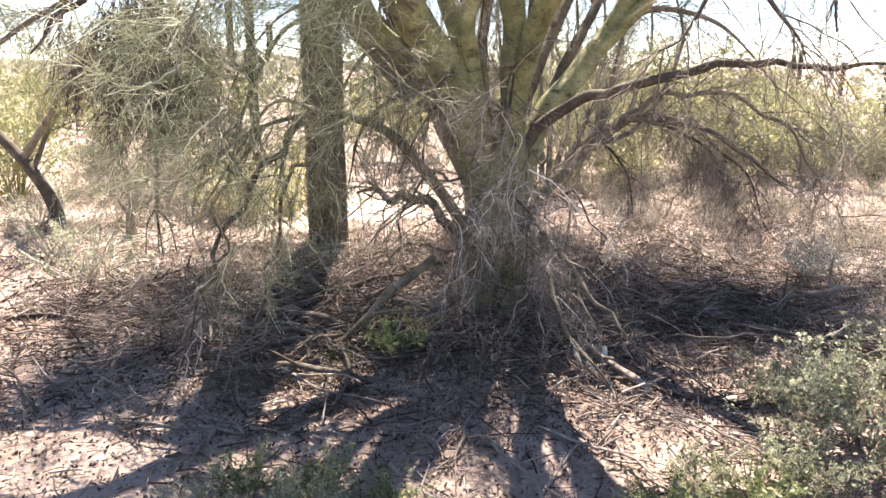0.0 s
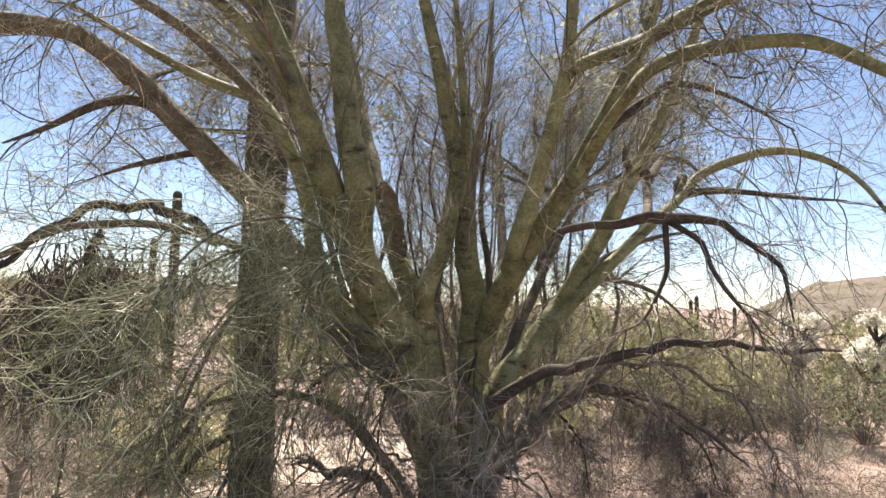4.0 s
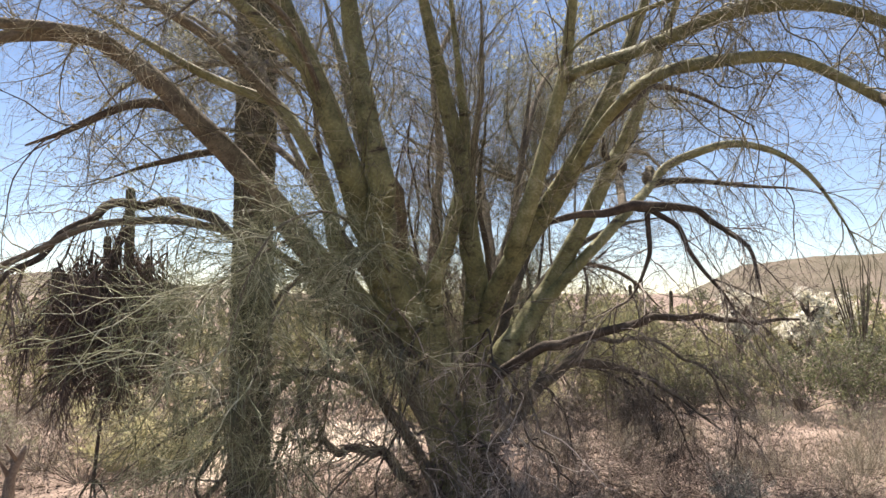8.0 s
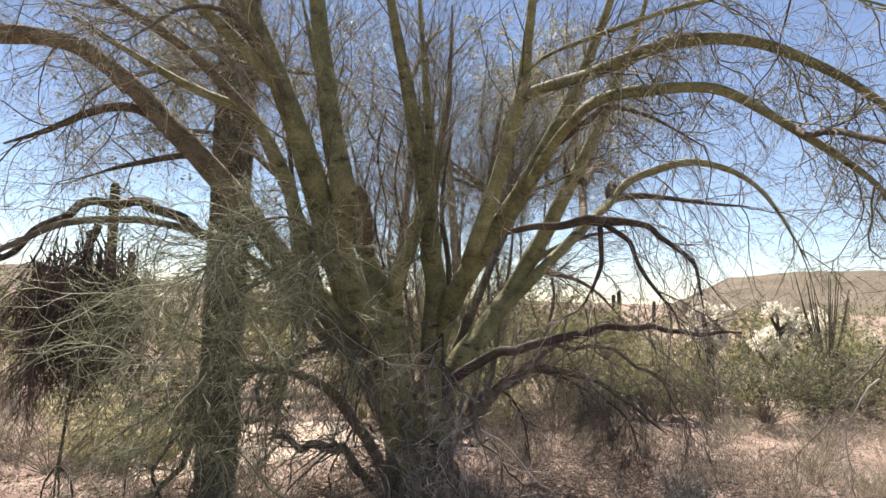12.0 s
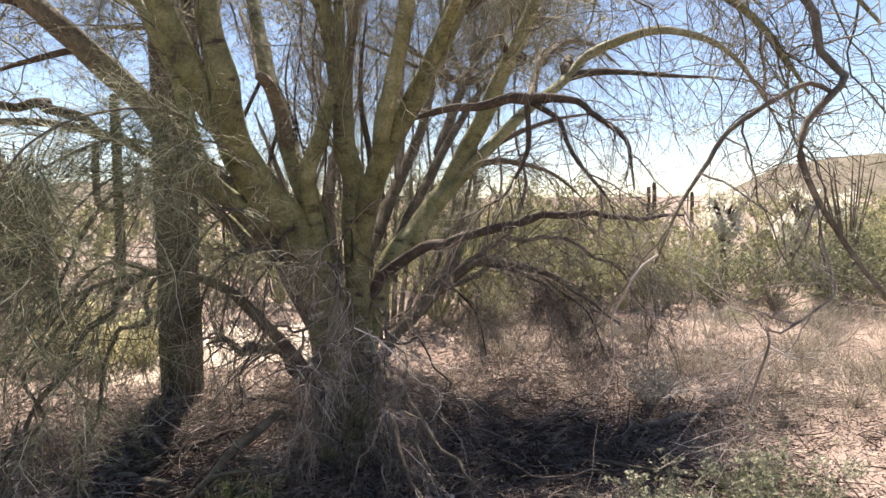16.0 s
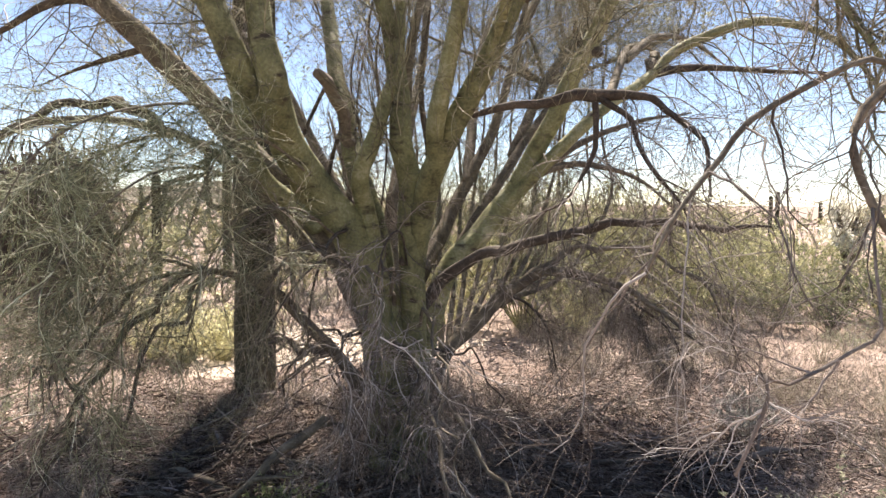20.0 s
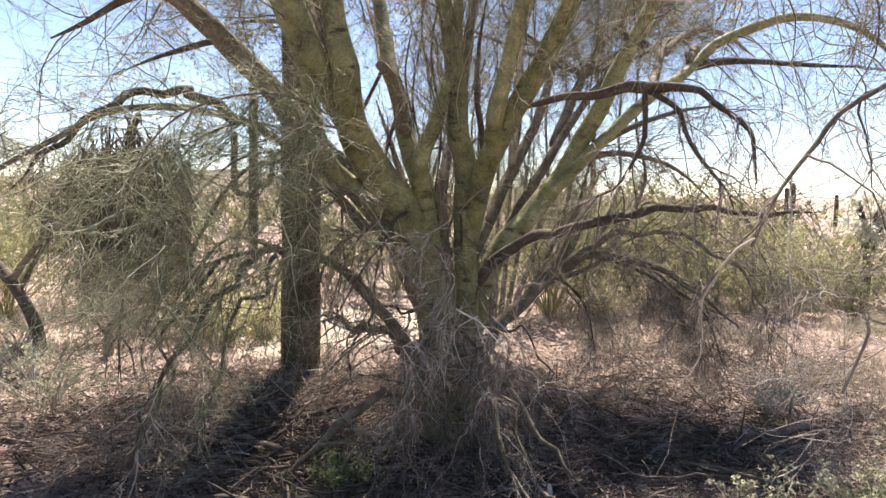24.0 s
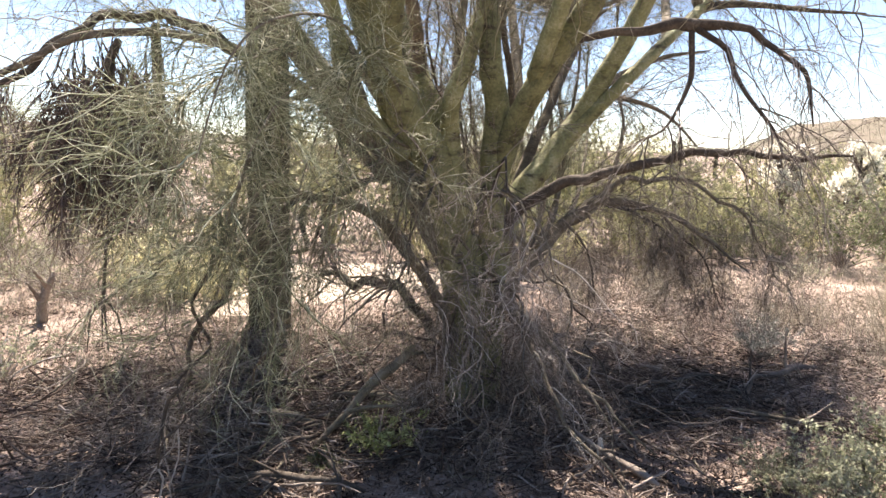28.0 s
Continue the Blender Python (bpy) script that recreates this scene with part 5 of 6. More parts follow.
# small shrubs standing in for debris, some set to break the saguaro's shadow
for x, y, a, s in ((-1.1, 5.6, 10, 0.5), (-1.3, 5.15, 70, 0.55), (-1.7, 4.75, 130, 0.45), (-1.25, 4.7, 200, 0.4), (-1.38, 4.2, 90, 0.45), (-1.5, 3.65, 40, 0.5), (-1.0, 4.95, 150, 0.3), (-1.85, 4.2, 250, 0.45), (-0.4, 5.6, 320, 0.35), (-0.1, 5.2, 30, 0.3), (1.6, 5.1, 100, 0.35), (2.2, 5.6, 160, 0.42), (2.9, 4.2, 50, 0.3)):
    put(dry[int(a / 10) % 2], x, y, a, s)
for x, y, a, s in ((3.5, 5.9, 20, 0.8), (4.3, 4.7, 70, 0.9), (5.0, 6.3, 140, 1.1), (5.4, 5.4, 200, 1.0), (3.4, 4.3, 260, 0.7), (4.8, 4.9, 310, 1.0), (3.7, 7.4, 30, 0.9), (2.9, 7.3, 80, 0.8), (4.7, 7.5, 160, 1.0), (5.9, 7.0, 210, 1.0), (1.7, 8.9, 270, 0.8), (-1.5, 8.3, 330, 0.8), (-2.4, 8.2, 15, 0.8), (-0.4, 8.2, 95, 0.6), (6.4, 6.1, 45, 1.1)):
    put(tuft[int(a) % 2], x, y, a, s)
for x, y, a, s in ((-1.55, 7.9, 50, 0.8), (-2.35, 7.3, 150, 0.7), (-1.97, 7.15, 80, 0.85), (-1.62, 7.25, 250, 0.75), (-2.7, 8.6, 20, 1.1), (0.9, 9.3, 100, 0.8), (2.6, 9.4, 200, 1.0)):
    put(lime[0], x, y, a, s)

# thicker scrub behind the tree
for i, (x, y, size) in enumerate(((3.6, 9.0, 0.62), (4.5, 9.6, 0.7), (5.4, 9.9, 0.7), (6.2, 10.4, 0.7), (-6.8, 9.2, 0.8), (-5.4, 8.6, 0.7), (-6.4, 7.9, 0.75), (-4.6, 9.4, 0.65), (-7.4, 9.8, 0.9), (-4.4, 11.4, 0.85), (-7.6, 11.6, 1.0), (-3.0, 11.8, 0.7), (-6.2, 13.5, 0.95), (2.0, 10.6, 0.75), (4.3, 10.4, 0.8), (5.9, 11.2, 0.85), (3.6, 13.2, 0.9), (1.2, 12.8, 0.75), (6.4, 13.6, 0.95), (9.2, 10.2, 0.9), (8.6, 8.4, 0.75), (9.6, 13.4, 1.0), (-9.5, 10.2, 0.9), (4.9, 9.2, 0.6), (10.6, 11.6, 1.0), (-1.9, 13.0, 0.75), (7.0, 11.9, 0.8))):
    put((yellow + [creosote[0]])[i % 4], x, y, i * 67, size)
for i, (x, y, size) in enumerate(((7.3, 8.7, 0.8), (5.7, 9.1, 0.7), (8.8, 9.4, 0.9), (-8.4, 8.6, 0.8), (0.6, 11.6, 0.6), (-5.9, 7.6, 0.7))):
    put(creosote[i % 2], x, y, i * 97, size)

for x, y, a, s in ((0.7, 9.6, 20, 1.15), (-0.5, 11.5, 140, 1.3), (1.7, 9.3, 260, 1.1), (2.7, 9.9, 80, 1.2), (3.9, 10.8, 190, 1.2)):
    put(yellow[int(a) % 3], x, y, a, s)

# low scrub between the tree and the thicker bushes
g = np.random.default_rng(66)
count = 0
while count < 88:
    x, y = g.uniform(-9, 11), g.uniform(6.6, 13)
    if abs(x) > y * 0.95 + 1 or (x + 1.03) ** 2 + (y - 6.2) ** 2 < 0.8 or (-1.9 < x < 1.8 and y < 10.5) or (3.2 < x < 4.8 and y < 7.6):
        continue
    kind = (grey_low, tuft, lime, dry, tuft, grey_low)[int(g.integers(6))]
    put(kind[int(g.integers(len(kind)))], x, y, g.uniform(0, 360), g.uniform(0.7, 1.25) * (0.75 if kind is dry else 1.0), sink=0.01)
    count += 1

# low scrub on the open side
count = 0
while count < 34:
    x, y = g.uniform(-8, 9), g.uniform(-8, 1.4)
    if -2.4 < x < 2.2 and y > -1.6:
        continue
    kind = (grey_low, tuft, dry)[int(g.integers(3))]
    put(kind[int(g.integers(len(kind)))], x, y, g.uniform(0, 360), g.uniform(0.5, 1.0), sink=0.01)
    count += 1

# scrub that goes on to the distance
g = np.random.default_rng(77)
put(far_kinds[0], 1.8, 16.5, 0, 0.9, False)
put(far_kinds[1], -2.2, 17.5, 0, 1.0, False)
put(far_kinds[2], 4.4, 17.0, 0, 1.0, False)
count = 0
while count < 285:
    bearing, dist = g.uniform(-60, 64), 14.0 * (7.0 ** g.random())
    x, y = dist * math.sin(radians(bearing)), dist * math.cos(radians(bearing))
    if any((x - a) ** 2 + (y - b) ** 2 < r for a, b, r in ((-4, 15.5, 0.9), (-4.75, 13.5, 0.7))):
        continue
    pick = g.random()
    put(far_kinds[0 if pick < 0.55 else 1 if pick < 0.8 else 2], x, y, g.uniform(0, 360), (0.78 if dist < 25 else 0.95) * g.uniform(0.7, 1.25), sink=0.03)
    count += 1
count = 0
while count < 14:
    x, y = g.uniform(-14, 14), g.uniform(-14, -2.8)
    put((yellow + creosote)[int(g.integers(5))], x, y, g.uniform(0, 360), g.uniform(0.7, 1.1), sink=0.03)
    count += 1

put(bush("brittlebush", "small silver-leaved brittlebush in half shade", "bush", "", 0.36, 0.28, 30, LEAF_WHITE, 1500, 0.011, TWIG_BLEACHED, 5, 3, 1.1, seed=301), 2.78, 5.04, 0, 1.0, False)
put(bush("seedling_patch", "fresh yellow-green leafy weed under the tree", "plant", "", 0.2, 0.26, 34, LEAF_FRESH, 800, 0.011, LEAF_FRESH, 4, 3, 1.3, seed=302), -0.28, 3.62, 0, 1.0, False)
low = put(bush("small_weed", "low green leafy weed on litter", "plant", "small weeds", 0.16, 0.2, 30, LEAF_GREEN, 700, 0.010, LEAF_FRESH, 4, 3, 1.3, seed=303), -0.45, 2.2, 0, 1.0, False)
for x, y, a, s in ((-0.2, 2.15, 60, 0.8), (-0.75, 2.25, 130, 0.9), (1.1, 2.15, 200, 1.2), (0.75, 2.1, 250, 1.0), (-0.55, 3.45, 20, 0.6), (2.45, 3.2, 310, 1.2)):
    put(low, x, y, a, s)


def cholla(label, height, seed):
    """A branching cholla: dark stems that end in pale, densely spined joints."""
    g = np.random.default_rng(seed)
    root = thing("cholla_cactus", label, "cactus", "cholla cacti")
    me, line = limb_mesh("stem", [(0, 0, -0.05, 0.06), (0.03, 0, height * 0.3, 0.055), (-0.02, 0.02, height * 0.6, 0.045), (0.0, 0.0, height * 0.8, 0.03)], BARK_DEAD, 10, 0.3, 0.4, seed)
    part("stem", me, root, "dark woody stem")
    n = 11
    s, d = sprout(line[None, :, :3], n, 0.45, 1.0, 1.0, g, 0.35)
    for i in range(n):
        tip = s[i] + d[i] * g.uniform(0.2, 0.42) + np.array([0, 0, 0.1])
        mid = (s[i] + tip) / 2 + np.array([0, 0, -0.03])
        me, _ = limb_mesh("branch", [(*s[i], 0.03), (*mid, 0.028), (*tip, 0.022)], BARK_DEAD, 8, 0.3, 0.3, seed + i)
        arm = part("branch", me, root)
        m = 12
        dd = norm(g.normal(0, 0.8, (m, 3)) + np.array([0, 0, 0.35]))
        J = grow(np.repeat(tip[None], m, 0) + g.normal(0, 0.05, (m, 3)), dd, g.uniform(0.10, 0.17, m), 5, 0, 0.08, g)
        R = np.tile(np.array([0.01, 0.016, 0.018, 0.015, 0.006]), (m, 1))
        body = tubes(J, R, 7)
        q = np.repeat(J[:, 1:4].reshape(-1, 3), 4, axis=0)
        out = norm(g.normal(0, 1, q.shape))
        spn = tubes(grow(q + out * 0.032, out, np.full(len(q), 0.042), 2, 0, 0, g), taper(len(q), 2, 0.006, 0.0015, g), 3)
        tuft_at = q[g.integers(0, len(q), 130)]
        away = norm(g.normal(0, 1, tuft_at.shape))
        blades = grow(tuft_at + away * 0.03, away, np.full(len(tuft_at), 0.05), 2, 0, 0, g)
        part("spine_tuft_cover", mesh_from("spine_tuft_cover", *leaf_quads(blades[:, 1], 0.028, g), CHOLLA, False), arm, "bright straw-white spines", "stuff")
        part("joint_tuft", mesh_from("joint_tuft", *merge([body, spn]), CHOLLA), arm, "pale straw-white spined joints", "stuff")
    return root


put(cholla("tall pale cholla with dark woody stem", 1.5, 401), 6.9, 10.9, 0, 1.05, False)
put(cholla("tall branching pale cholla beside creosote", 1.75, 402), 8.3, 10.9, 80, 1.0, False)
ch = put(cholla("small pale cholla in scrub", 1.1, 403), 9.3, 12.4, 80, 1.0, False)
for x, y, a, s in ((-9.0, 13.0, 30, 1.1), (11.5, 14, 90, 1.2), (-6.8, 14.5, 200, 1.1), (12.6, 13.2, 150, 0.9)):
    put(ch, x, y, a, s)

# ---- the smaller leaning tree beside the saguaro ----
side_tree = thing("small_tree", "small leaning tree with dark trunk and yellow-green twigs", "tree", at=(-3.78, 6.8, 0))
me, line = limb_mesh("trunk", [(0.0, 0, -0.05, 0.075), (-0.05, 0, 0.25, 0.065), (-0.2, 0.0, 0.55, 0.058), (-0.55, 0.05, 0.95, 0.05), (-0.85, 0.1, 1.4, 0.04), (-1.1, 0.1, 2.0, 0.02)], BARK_DEAD, 12, 0.2, 0.3, 70)
part("trunk", me, side_tree, "dark leaning trunk")
for i, pts in enumerate(([(-0.3, 0.02, 0.65, 0.035), (0.1, -0.1, 1.1, 0.028), (0.4, -0.2, 1.5, 0.018), (0.7, -0.3, 1.7, 0.006)], [(-0.7, 0.07, 1.2, 0.03), (-0.6, -0.2, 1.6, 0.022), (-0.3, -0.4, 1.95, 0.014), (0.1, -0.6, 2.1, 0.005)], [(-0.9, 0.1, 1.5, 0.03), (-1.2, 0.3, 1.9, 0.02), (-1.5, 0.5, 2.1, 0.006)], [(-0.2, 0, 0.55, 0.03), (-0.1, 0.3, 1.0, 0.022), (0.1, 0.7, 1.4, 0.01)])):
    me, line = limb_mesh("limb", pts, BARK_OLD, 8, 0.15, 0.3, 71 + i)
    ob = part("limb", me, side_tree)
    part("twig_spray", mesh_from("twig_spray", *spray(line, np.random.default_rng(80 + i), boughs=22, lo=0.2, length=(0.4, 0.9), droop=0.04, shoots=9, hairs=6, fine=1.2), LEAF_YELLOW), ob, "yellow-green twigs", "stuff")

# ---- fallen wood ----
def fallen(name, label, points, material, seed, group="", rough=0.2, forks=0):
    base = points[0]
    root = thing(name, label, "dead wood", group, at=(base[0], base[1], 0))
    rel = [(x - base[0], y - base[1], z, r) for x, y, z, r in points]
    if len(points) > 3:
        rel = crooked(rel, seed, 0.009)
    me, line = limb_mesh("stick", rel, material, 9, rough, 0.25, seed)
    part("stick", me, root)
    g = np.random.default_rng(seed)
    for i in range(forks):
        s, d = sprout(line[None, :, :3], 1, 0.3, 0.9, 0.7, g)
        tip = s[0] + d[0] * g.uniform(0.12, 0.35)
        r = float(line[len(line) // 2, 3])
        me, _ = limb_mesh("fork", [(*s[0], r * 0.6), (*((s[0] + tip) / 2 + np.array([0, 0, 0.01])), r * 0.45), (tip[0], tip[1], max(tip[2], r * 0.3), r * 0.2)], material, 6, rough, 0.4, seed + i)
        part("fork", me, root)
    return root


fallen("leaning_branch", "broken grey branch leaning against the trunk", [(-0.60, 3.66, 0.0, 0.014), (-0.53, 3.69, 0.08, 0.016), (-0.42, 3.75, 0.17, 0.020), (-0.3, 3.8, 0.29, 0.026), (-0.17, 3.86, 0.37, 0.028), (-0.06, 3.93, 0.45, 0.022)], BARK_OLD, 501, forks=2)
fallen("white_log", "bleached white fallen branch", [(0.75, 3.6, 0.09, 0.006), (0.81, 3.46, 0.06, 0.010), (0.89, 3.30, 0.035, 0.017), (0.95, 3.16, 0.03, 0.02), (0.99, 3.05, 0.02, 0.012)], WOOD_GREY, 502, forks=3)
fallen("white_stub", "short white broken piece of wood standing up", [(0.86, 3.44, -0.02, 0.016), (0.86, 3.44, 0.05, 0.015), (0.857, 3.44, 0.09, 0.010)], WOOD_WHITE, 503)
fallen("fallen_branch", "grey curved fallen branch lying on soil", [(2.46, 4.46, 0.03, 0.016), (2.62, 4.5, 0.045, 0.022), (2.8, 4.6, 0.05, 0.022), (2.98, 4.62, 0.03, 0.014)], WOOD_GREY, 504, "fallen branches", forks=1)
fallen("fallen_branch", "pale fallen branch near the saguaro", [(-1.04, 5.02, 0.03, 0.014), (-0.96, 4.86, 0.05, 0.019), (-0.88, 4.7, 0.035, 0.017), (-0.8, 4.55, 0.04, 0.014), (-0.76, 4.4, 0.02, 0.008)], WOOD_GREY, 505, "fallen branches", forks=3, rough=0.35)
fallen("fallen_branch", "dark fallen branch on litter", [(-2.9, 3.95, 0.03, 0.025), (-2.6, 4.05, 0.04, 0.024), (-2.35, 4.12, 0.03, 0.015)], BARK_DEAD, 506, "fallen branches")
fallen("dead_stump", "bleached forked dead stump", [(-3.0, 6.6, -0.02, 0.05), (-2.98, 6.58, 0.15, 0.04), (-2.9, 6.55, 0.32, 0.03), (-2.86, 6.55, 0.42, 0.012)], WOOD_GREY, 507, forks=3)
g = np.random.default_rng(55)
base_sticks = []
for i in range(5):
    L, r = g.uniform(0.3, 0.75), g.uniform(0.0035, 0.0075)
    base_sticks.append(fallen("fallen_stick", "dry grey stick lying on litter", [(0, 0, r * 0.8, r), (L * 0.3, g.normal(0, 0.015), r * 1.6, r), (L * 0.7, g.normal(0, 0.03), r * 2.2, r * 0.8), (L, g.normal(0, 0.02), r, r * 0.4)], (WOOD_GREY, BARK_OLD, BARK_DEAD)[i % 3], 520 + i, "fallen sticks", forks=2))
spots = [(float(g.normal(-0.2, 1.5)), float(g.normal(3.9, 0.9))) for _ in range(110)]
spots = [(x, y) for x, y in spots if (x - 0.32) ** 2 + (y - 4.28) ** 2 > 0.16 and (x + 1.03) ** 2 + (y - 6.2) ** 2 > 0.2]
for i, (x, y) in enumerate(spots):
    m = pose(x, y, float(gz(x, y)) + 0.004, g.normal(0, 2), g.normal(0, 2), g.uniform(0, 360)) @ Matrix.Scale(g.uniform(0.6, 1.3), 4)
    if i < 5:
        base_sticks[i].matrix_basis = m
    else:
        copy_thing(base_sticks[i % 5], m)

# longer dead branches strewn on both sides of the trunk
g = np.random.default_rng(57)
long_sticks = []
for i in range(6):
    L, r = g.uniform(0.55, 1.05), g.uniform(0.007, 0.013)
    long_sticks.append(fallen("fallen_branch", ("dark crooked dead branch lying on litter", "bleached crooked dead branch lying on litter")[i % 2], crooked([(0, 0, r * 0.8, r * 0.6), (L * 0.3, g.normal(0, 0.05), r * 2.5, r), (L * 0.65, g.normal(0, 0.07), r * 2.8, r * 0.85), (L, g.normal(0, 0.06), r, r * 0.35)], 57 + i, 0.012), (BARK_DEAD, WOOD_GREY)[i % 2], 590 + i, "fallen branches", forks=3, rough=0.3))
for i in range(44):
    x, y = (g.normal(-1.0, 0.6), g.normal(4.1, 0.65)) if i % 3 else (g.normal(1.6, 0.6), g.normal(4.2, 0.6))
    if (x - 0.32) ** 2 + (y - 4.28) ** 2 < 0.3 or (x + 1.03) ** 2 + (y - 6.2) ** 2 < 0.4 or y < 2.2:
        x, y = x - 1.0 if x < 0.3 else x + 1.0, y - 0.2
    m = pose(x, y, float(gz(x, y)) + 0.008, g.normal(0, 2), g.normal(-1.5, 2), g.uniform(0, 360)) @ Matrix.Scale(g.uniform(0.7, 1.2), 4)
    if i < 6:
        long_sticks[i].matrix_basis = m
    else:
        copy_thing(long_sticks[i % 6], m)

# dark branches lying between the saguaro and the trunk
for i, (x, y, a, L, r) in enumerate(((-1.3, 4.5, 5, 0.8, 0.016), (-1.05, 4.25, -38, 0.8, 0.018), (-0.9, 3.95, 58, 0.6, 0.012), (-1.25, 3.9, -12, 0.7, 0.012), (-0.75, 4.55, 40, 0.6, 0.014), (-1.6, 4.15, -62, 0.6, 0.012), (-0.95, 3.6, 22, 0.5, 0.010), (-0.5, 4.3, -20, 0.5, 0.013), (1.3, 4.25, 12, 0.8, 0.012), (1.7, 3.9, -34, 0.7, 0.010), (2.1, 4.1, 48, 0.6, 0.012))):
    w = g.normal(0, 0.04, 3)
    c, s = math.cos(radians(a)), math.sin(radians(a))
    fallen("fallen_branch", "dark weathered branch lying on litter", [(x + L * f * c - e * s, y + L * f * s + e * c, float(gz(x, y)) + h + 0.03 + r, r * q * 1.25) for f, e, h, q in ((0, 0, 0.0, 0.6), (0.3, w[0], 0.02, 1.0), (0.65, w[1], 0.03, 0.9), (1, w[2], 0.005, 0.4))], (BARK_DEAD, BARK_OLD)[i % 2], 560 + i, "fallen branches", forks=2)

# ---- litter ----
g = np.random.default_rng(91)


def strewn(n, centre, spread, heaps, area):
    """Half the pieces round a centre, half in heaps over a wider area."""
    hx, hy = g.uniform(area[0], area[1], heaps), g.uniform(area[2], area[3], heaps)
    k = g.integers(0, heaps, n - n // 2)
    r = g.gamma(1.5, 0.16, n - n // 2)
    a = g.uniform(0, 2 * np.pi, n - n // 2)
    x = np.concatenate([g.normal(centre[0], spread[0], n // 2), hx[k] + r * np.cos(a) * 1.5])
    y = np.concatenate([g.normal(centre[1], spread[1], n // 2), hy[k] + r * np.sin(a)])
    return x, y


def twig_litter(n, xy, top, length, r, material, label):
    x, y = xy
    s = np.column_stack([x, y, gz(x, y) + 0.002 + top * g.random(n) ** 2])
    d = np.column_stack([g.normal(0, 1, n), g.normal(0, 1, n), g.normal(0, 0.16, n)])
    S = grow(s, d, 0.02 + length * g.random(n) ** 2.4, 3, 0, 0.2, g)
    v, f = tubes(S, taper(n, 3, r, r * 0.5, g) * (0.6 + g.random((n, 1)) ** 3 * 2.0), 3)
    tagged(new("twig_litter", mesh_from("twig_litter", v, f, material)), label, "litter", kind="stuff")


twig_litter(23000, strewn(23000, (0.0, 3.7), (1.5, 1.0), 150, (-5, 5.5, 1.4, 8.5)), 0.035, 0.26, 0.0029, LITTER, "grey and brown twig litter strewn over soil")
# litter under the tree: part of the shade there is in its tone
twig_litter(9500, strewn(9500, (0.6, 4.25), (0.8, 0.42), 26, (-1.9, 3.0, 3.3, 5.2)), 0.05, 0.12, 0.0032, SHADE_DUFF, "twig litter heaped under the tree, toned dark partly for shade")
twig_litter(10000, strewn(10000, (-1.0, 4.8), (0.75, 0.7), 46, (-2.6, 0.2, 3.4, 6.0)), 0.08, 0.32, 0.0032, LITTER, "dark dead twigs heaped beside the saguaro")
twig_litter(8500, strewn(8500, (2.0, 5.0), (1.0, 0.9), 50, (0.6, 4.2, 4.0, 7.0)), 0.08, 0.3, 0.0032, SHADE_DUFF, "dark dead twigs under the drooping boughs")
n = 52000
x = np.concatenate([g.normal(0.1, 1.5, n // 2), g.uniform(-5, 5.5, n // 2)])
y = np.concatenate([g.normal(3.7, 1.0, n // 2), 1.2 + 7 * g.random(n // 2) ** 1.1])
tagged(new("leaf_litter", mesh_from("leaf_litter", *leaf_quads(np.column_stack([x, y, gz(x, y) + 0.007]), 0.0105, g), LITTER, False)), "small dry leaf and bark litter on soil", "litter", kind="stuff")
# dark flakes that carry litter colour and some of the tree's shade
n = 36000
x = np.concatenate([g.normal(-0.7, 0.85, n // 3), g.normal(2.0, 1.1, n // 3), g.normal(0.7, 1.1, n - 2 * (n // 3))])
y = np.concatenate([g.normal(4.7, 0.7, n // 3), g.normal(5.1, 0.9, n // 3), g.normal(4.3, 0.45, n - 2 * (n // 3))])
tagged(new("bark_litter", mesh_from("bark_litter", *leaf_quads(np.column_stack([x, y, gz(x, y) + 0.009]), 0.0095, g), SHADE_DUFF, False)), "leaf and bark litter under the tree, toned dark partly for shade", "litter", kind="stuff")
n = 500
x, y = g.uniform(-6, 7, n), 1.5 + 9 * g.random(n)
r = 0.006 + 0.022 * g.random(n) ** 3
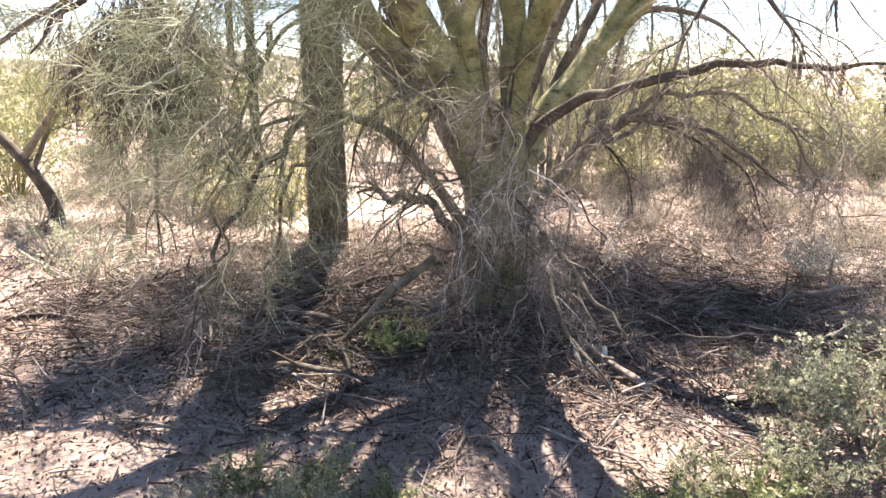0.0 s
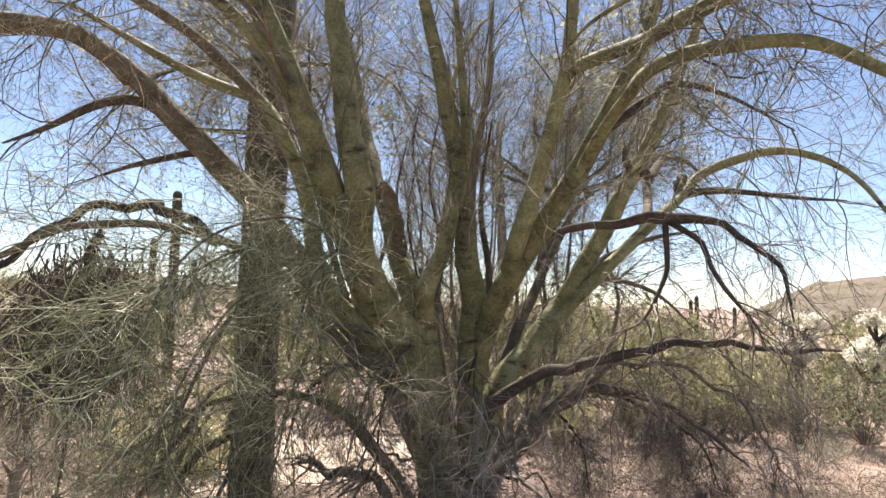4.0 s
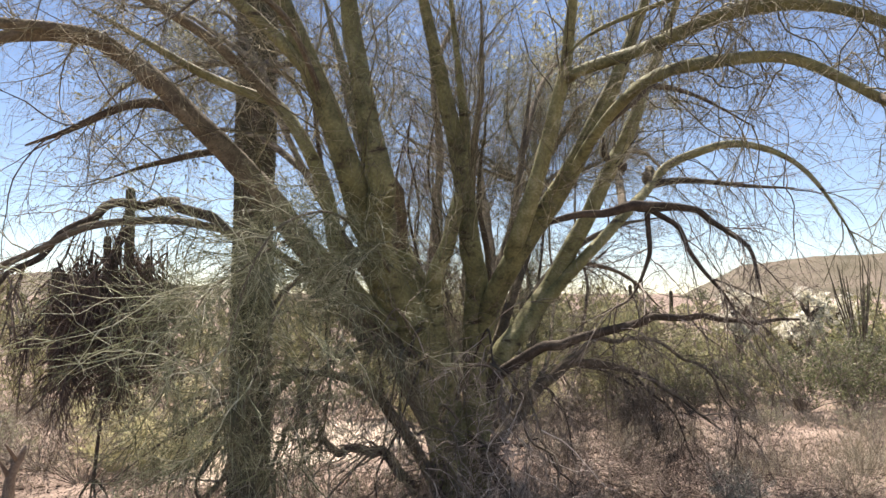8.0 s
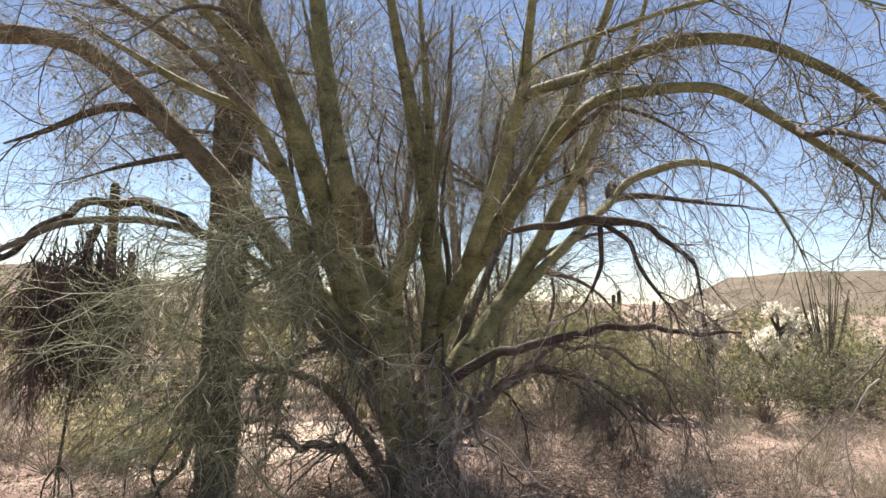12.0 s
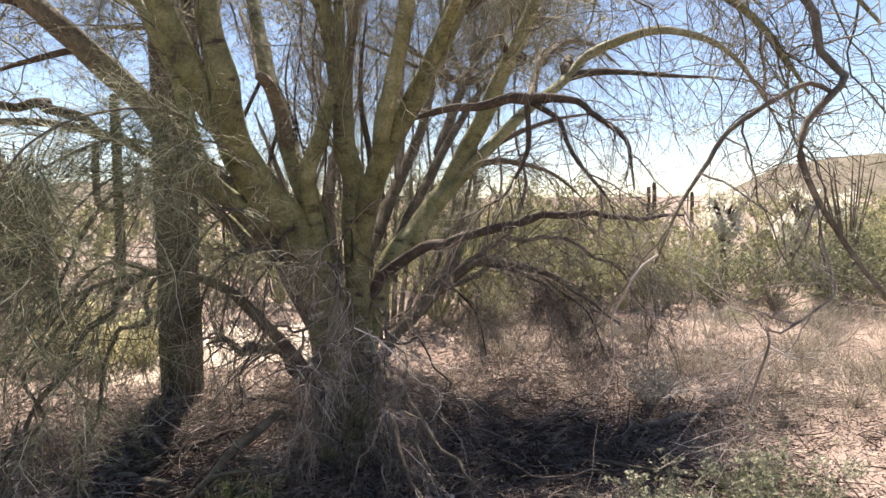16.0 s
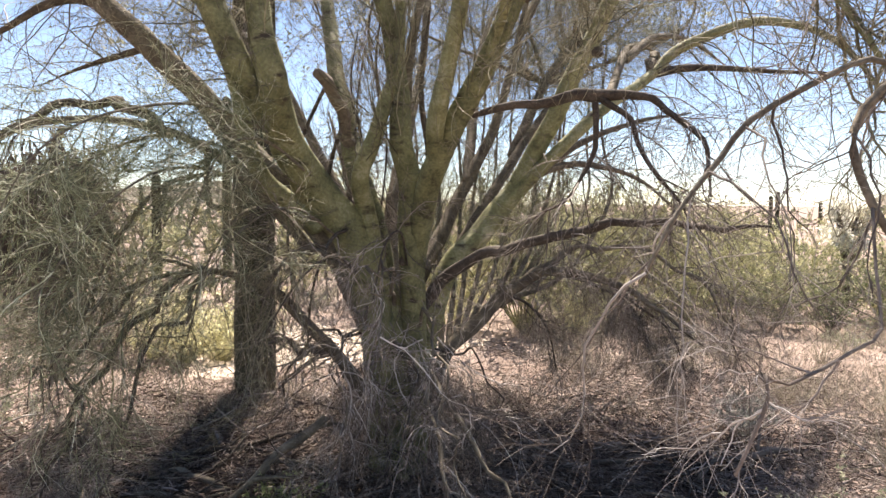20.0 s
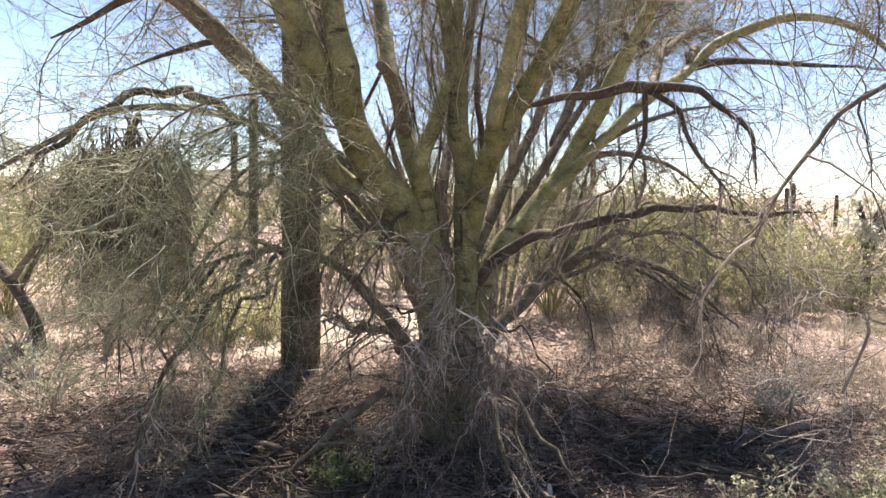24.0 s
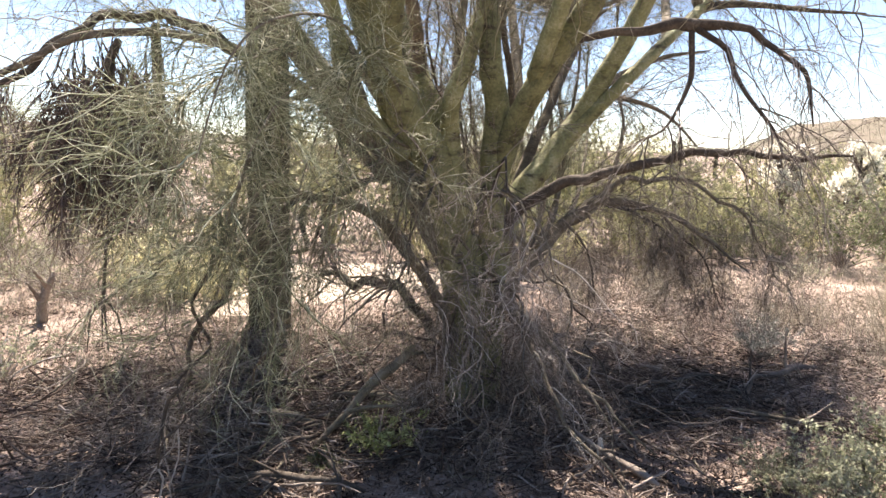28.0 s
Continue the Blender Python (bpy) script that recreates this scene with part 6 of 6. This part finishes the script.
P = np.stack([np.column_stack([x, y, gz(x, y) + k * r]) for k in (-0.5, 0.1, 0.6, 0.85)], 1)
R = r[:, None] * np.array([0.8, 1.15, 0.8, 0.1]) * g.uniform(0.8, 1.2, (n, 4))
tagged(new("pebbles", mesh_from("pebbles", *tubes(P, R, 6), surface("pebble", [(0.3, (0.24, 0.17, 0.13)), (0.6, (0.42, 0.33, 0.27)), (0.85, (0.6, 0.54, 0.47))], island=0.5, bump=0.3))), "scattered small stones on soil", "stones", kind="stuff")


# thin dry grass between the bushes
g = np.random.default_rng(95)
n = 22000
hx, hy = g.uniform(-6, 8, 170), g.uniform(4.4, 10.5, 170)
k = g.integers(0, 170, n)
x, y = hx[k] + g.normal(0, 0.33, n), hy[k] + g.normal(0, 0.3, n)
keep = ((x - 0.3) ** 2 / 3.2 + (y - 4.2) ** 2 / 1.6 > 1) & ~((x > -1.8) & (x < 1.7) & (y > 6.5))
x, y = x[keep], y[keep]
n = len(x)
S = grow(np.column_stack([x, y, gz(x, y) - 0.01]), np.column_stack([g.normal(0, 0.45, n), g.normal(0, 0.45, n), np.ones(n)]), g.uniform(0.06, 0.28, n), 3, 0.05, 0.2, g)
tagged(new("dry_grass", mesh_from("dry_grass", *tubes(S, taper(n, 3, 0.0022, 0.0009, g), 3), STRAW)), "thin dry straw-coloured grass between the bushes", "grass", kind="stuff")

# ocotillo
ocotillo = thing("ocotillo", "leafless grey ocotillo with upright wands", "shrub", at=(8.5, 9.9, 0))
g = np.random.default_rng(96)
for i in range(15):
    a, lean = g.uniform(0, 2 * np.pi), g.uniform(0.1, 0.42)
    h = g.uniform(1.7, 2.35)
    me, _ = limb_mesh("wand", [(0.05 * math.cos(a), 0.05 * math.sin(a), -0.03, 0.018), (lean * 0.45 * math.cos(a), lean * 0.45 * math.sin(a), h * 0.4, 0.015), (lean * 1.1 * math.cos(a), lean * 1.1 * math.sin(a), h * 0.75, 0.012), (lean * 1.5 * math.cos(a), lean * 1.5 * math.sin(a), h, 0.006)], BARK_OLD, 6, 0.2, 0.5, 600 + i)
    part("wand", me, ocotillo)
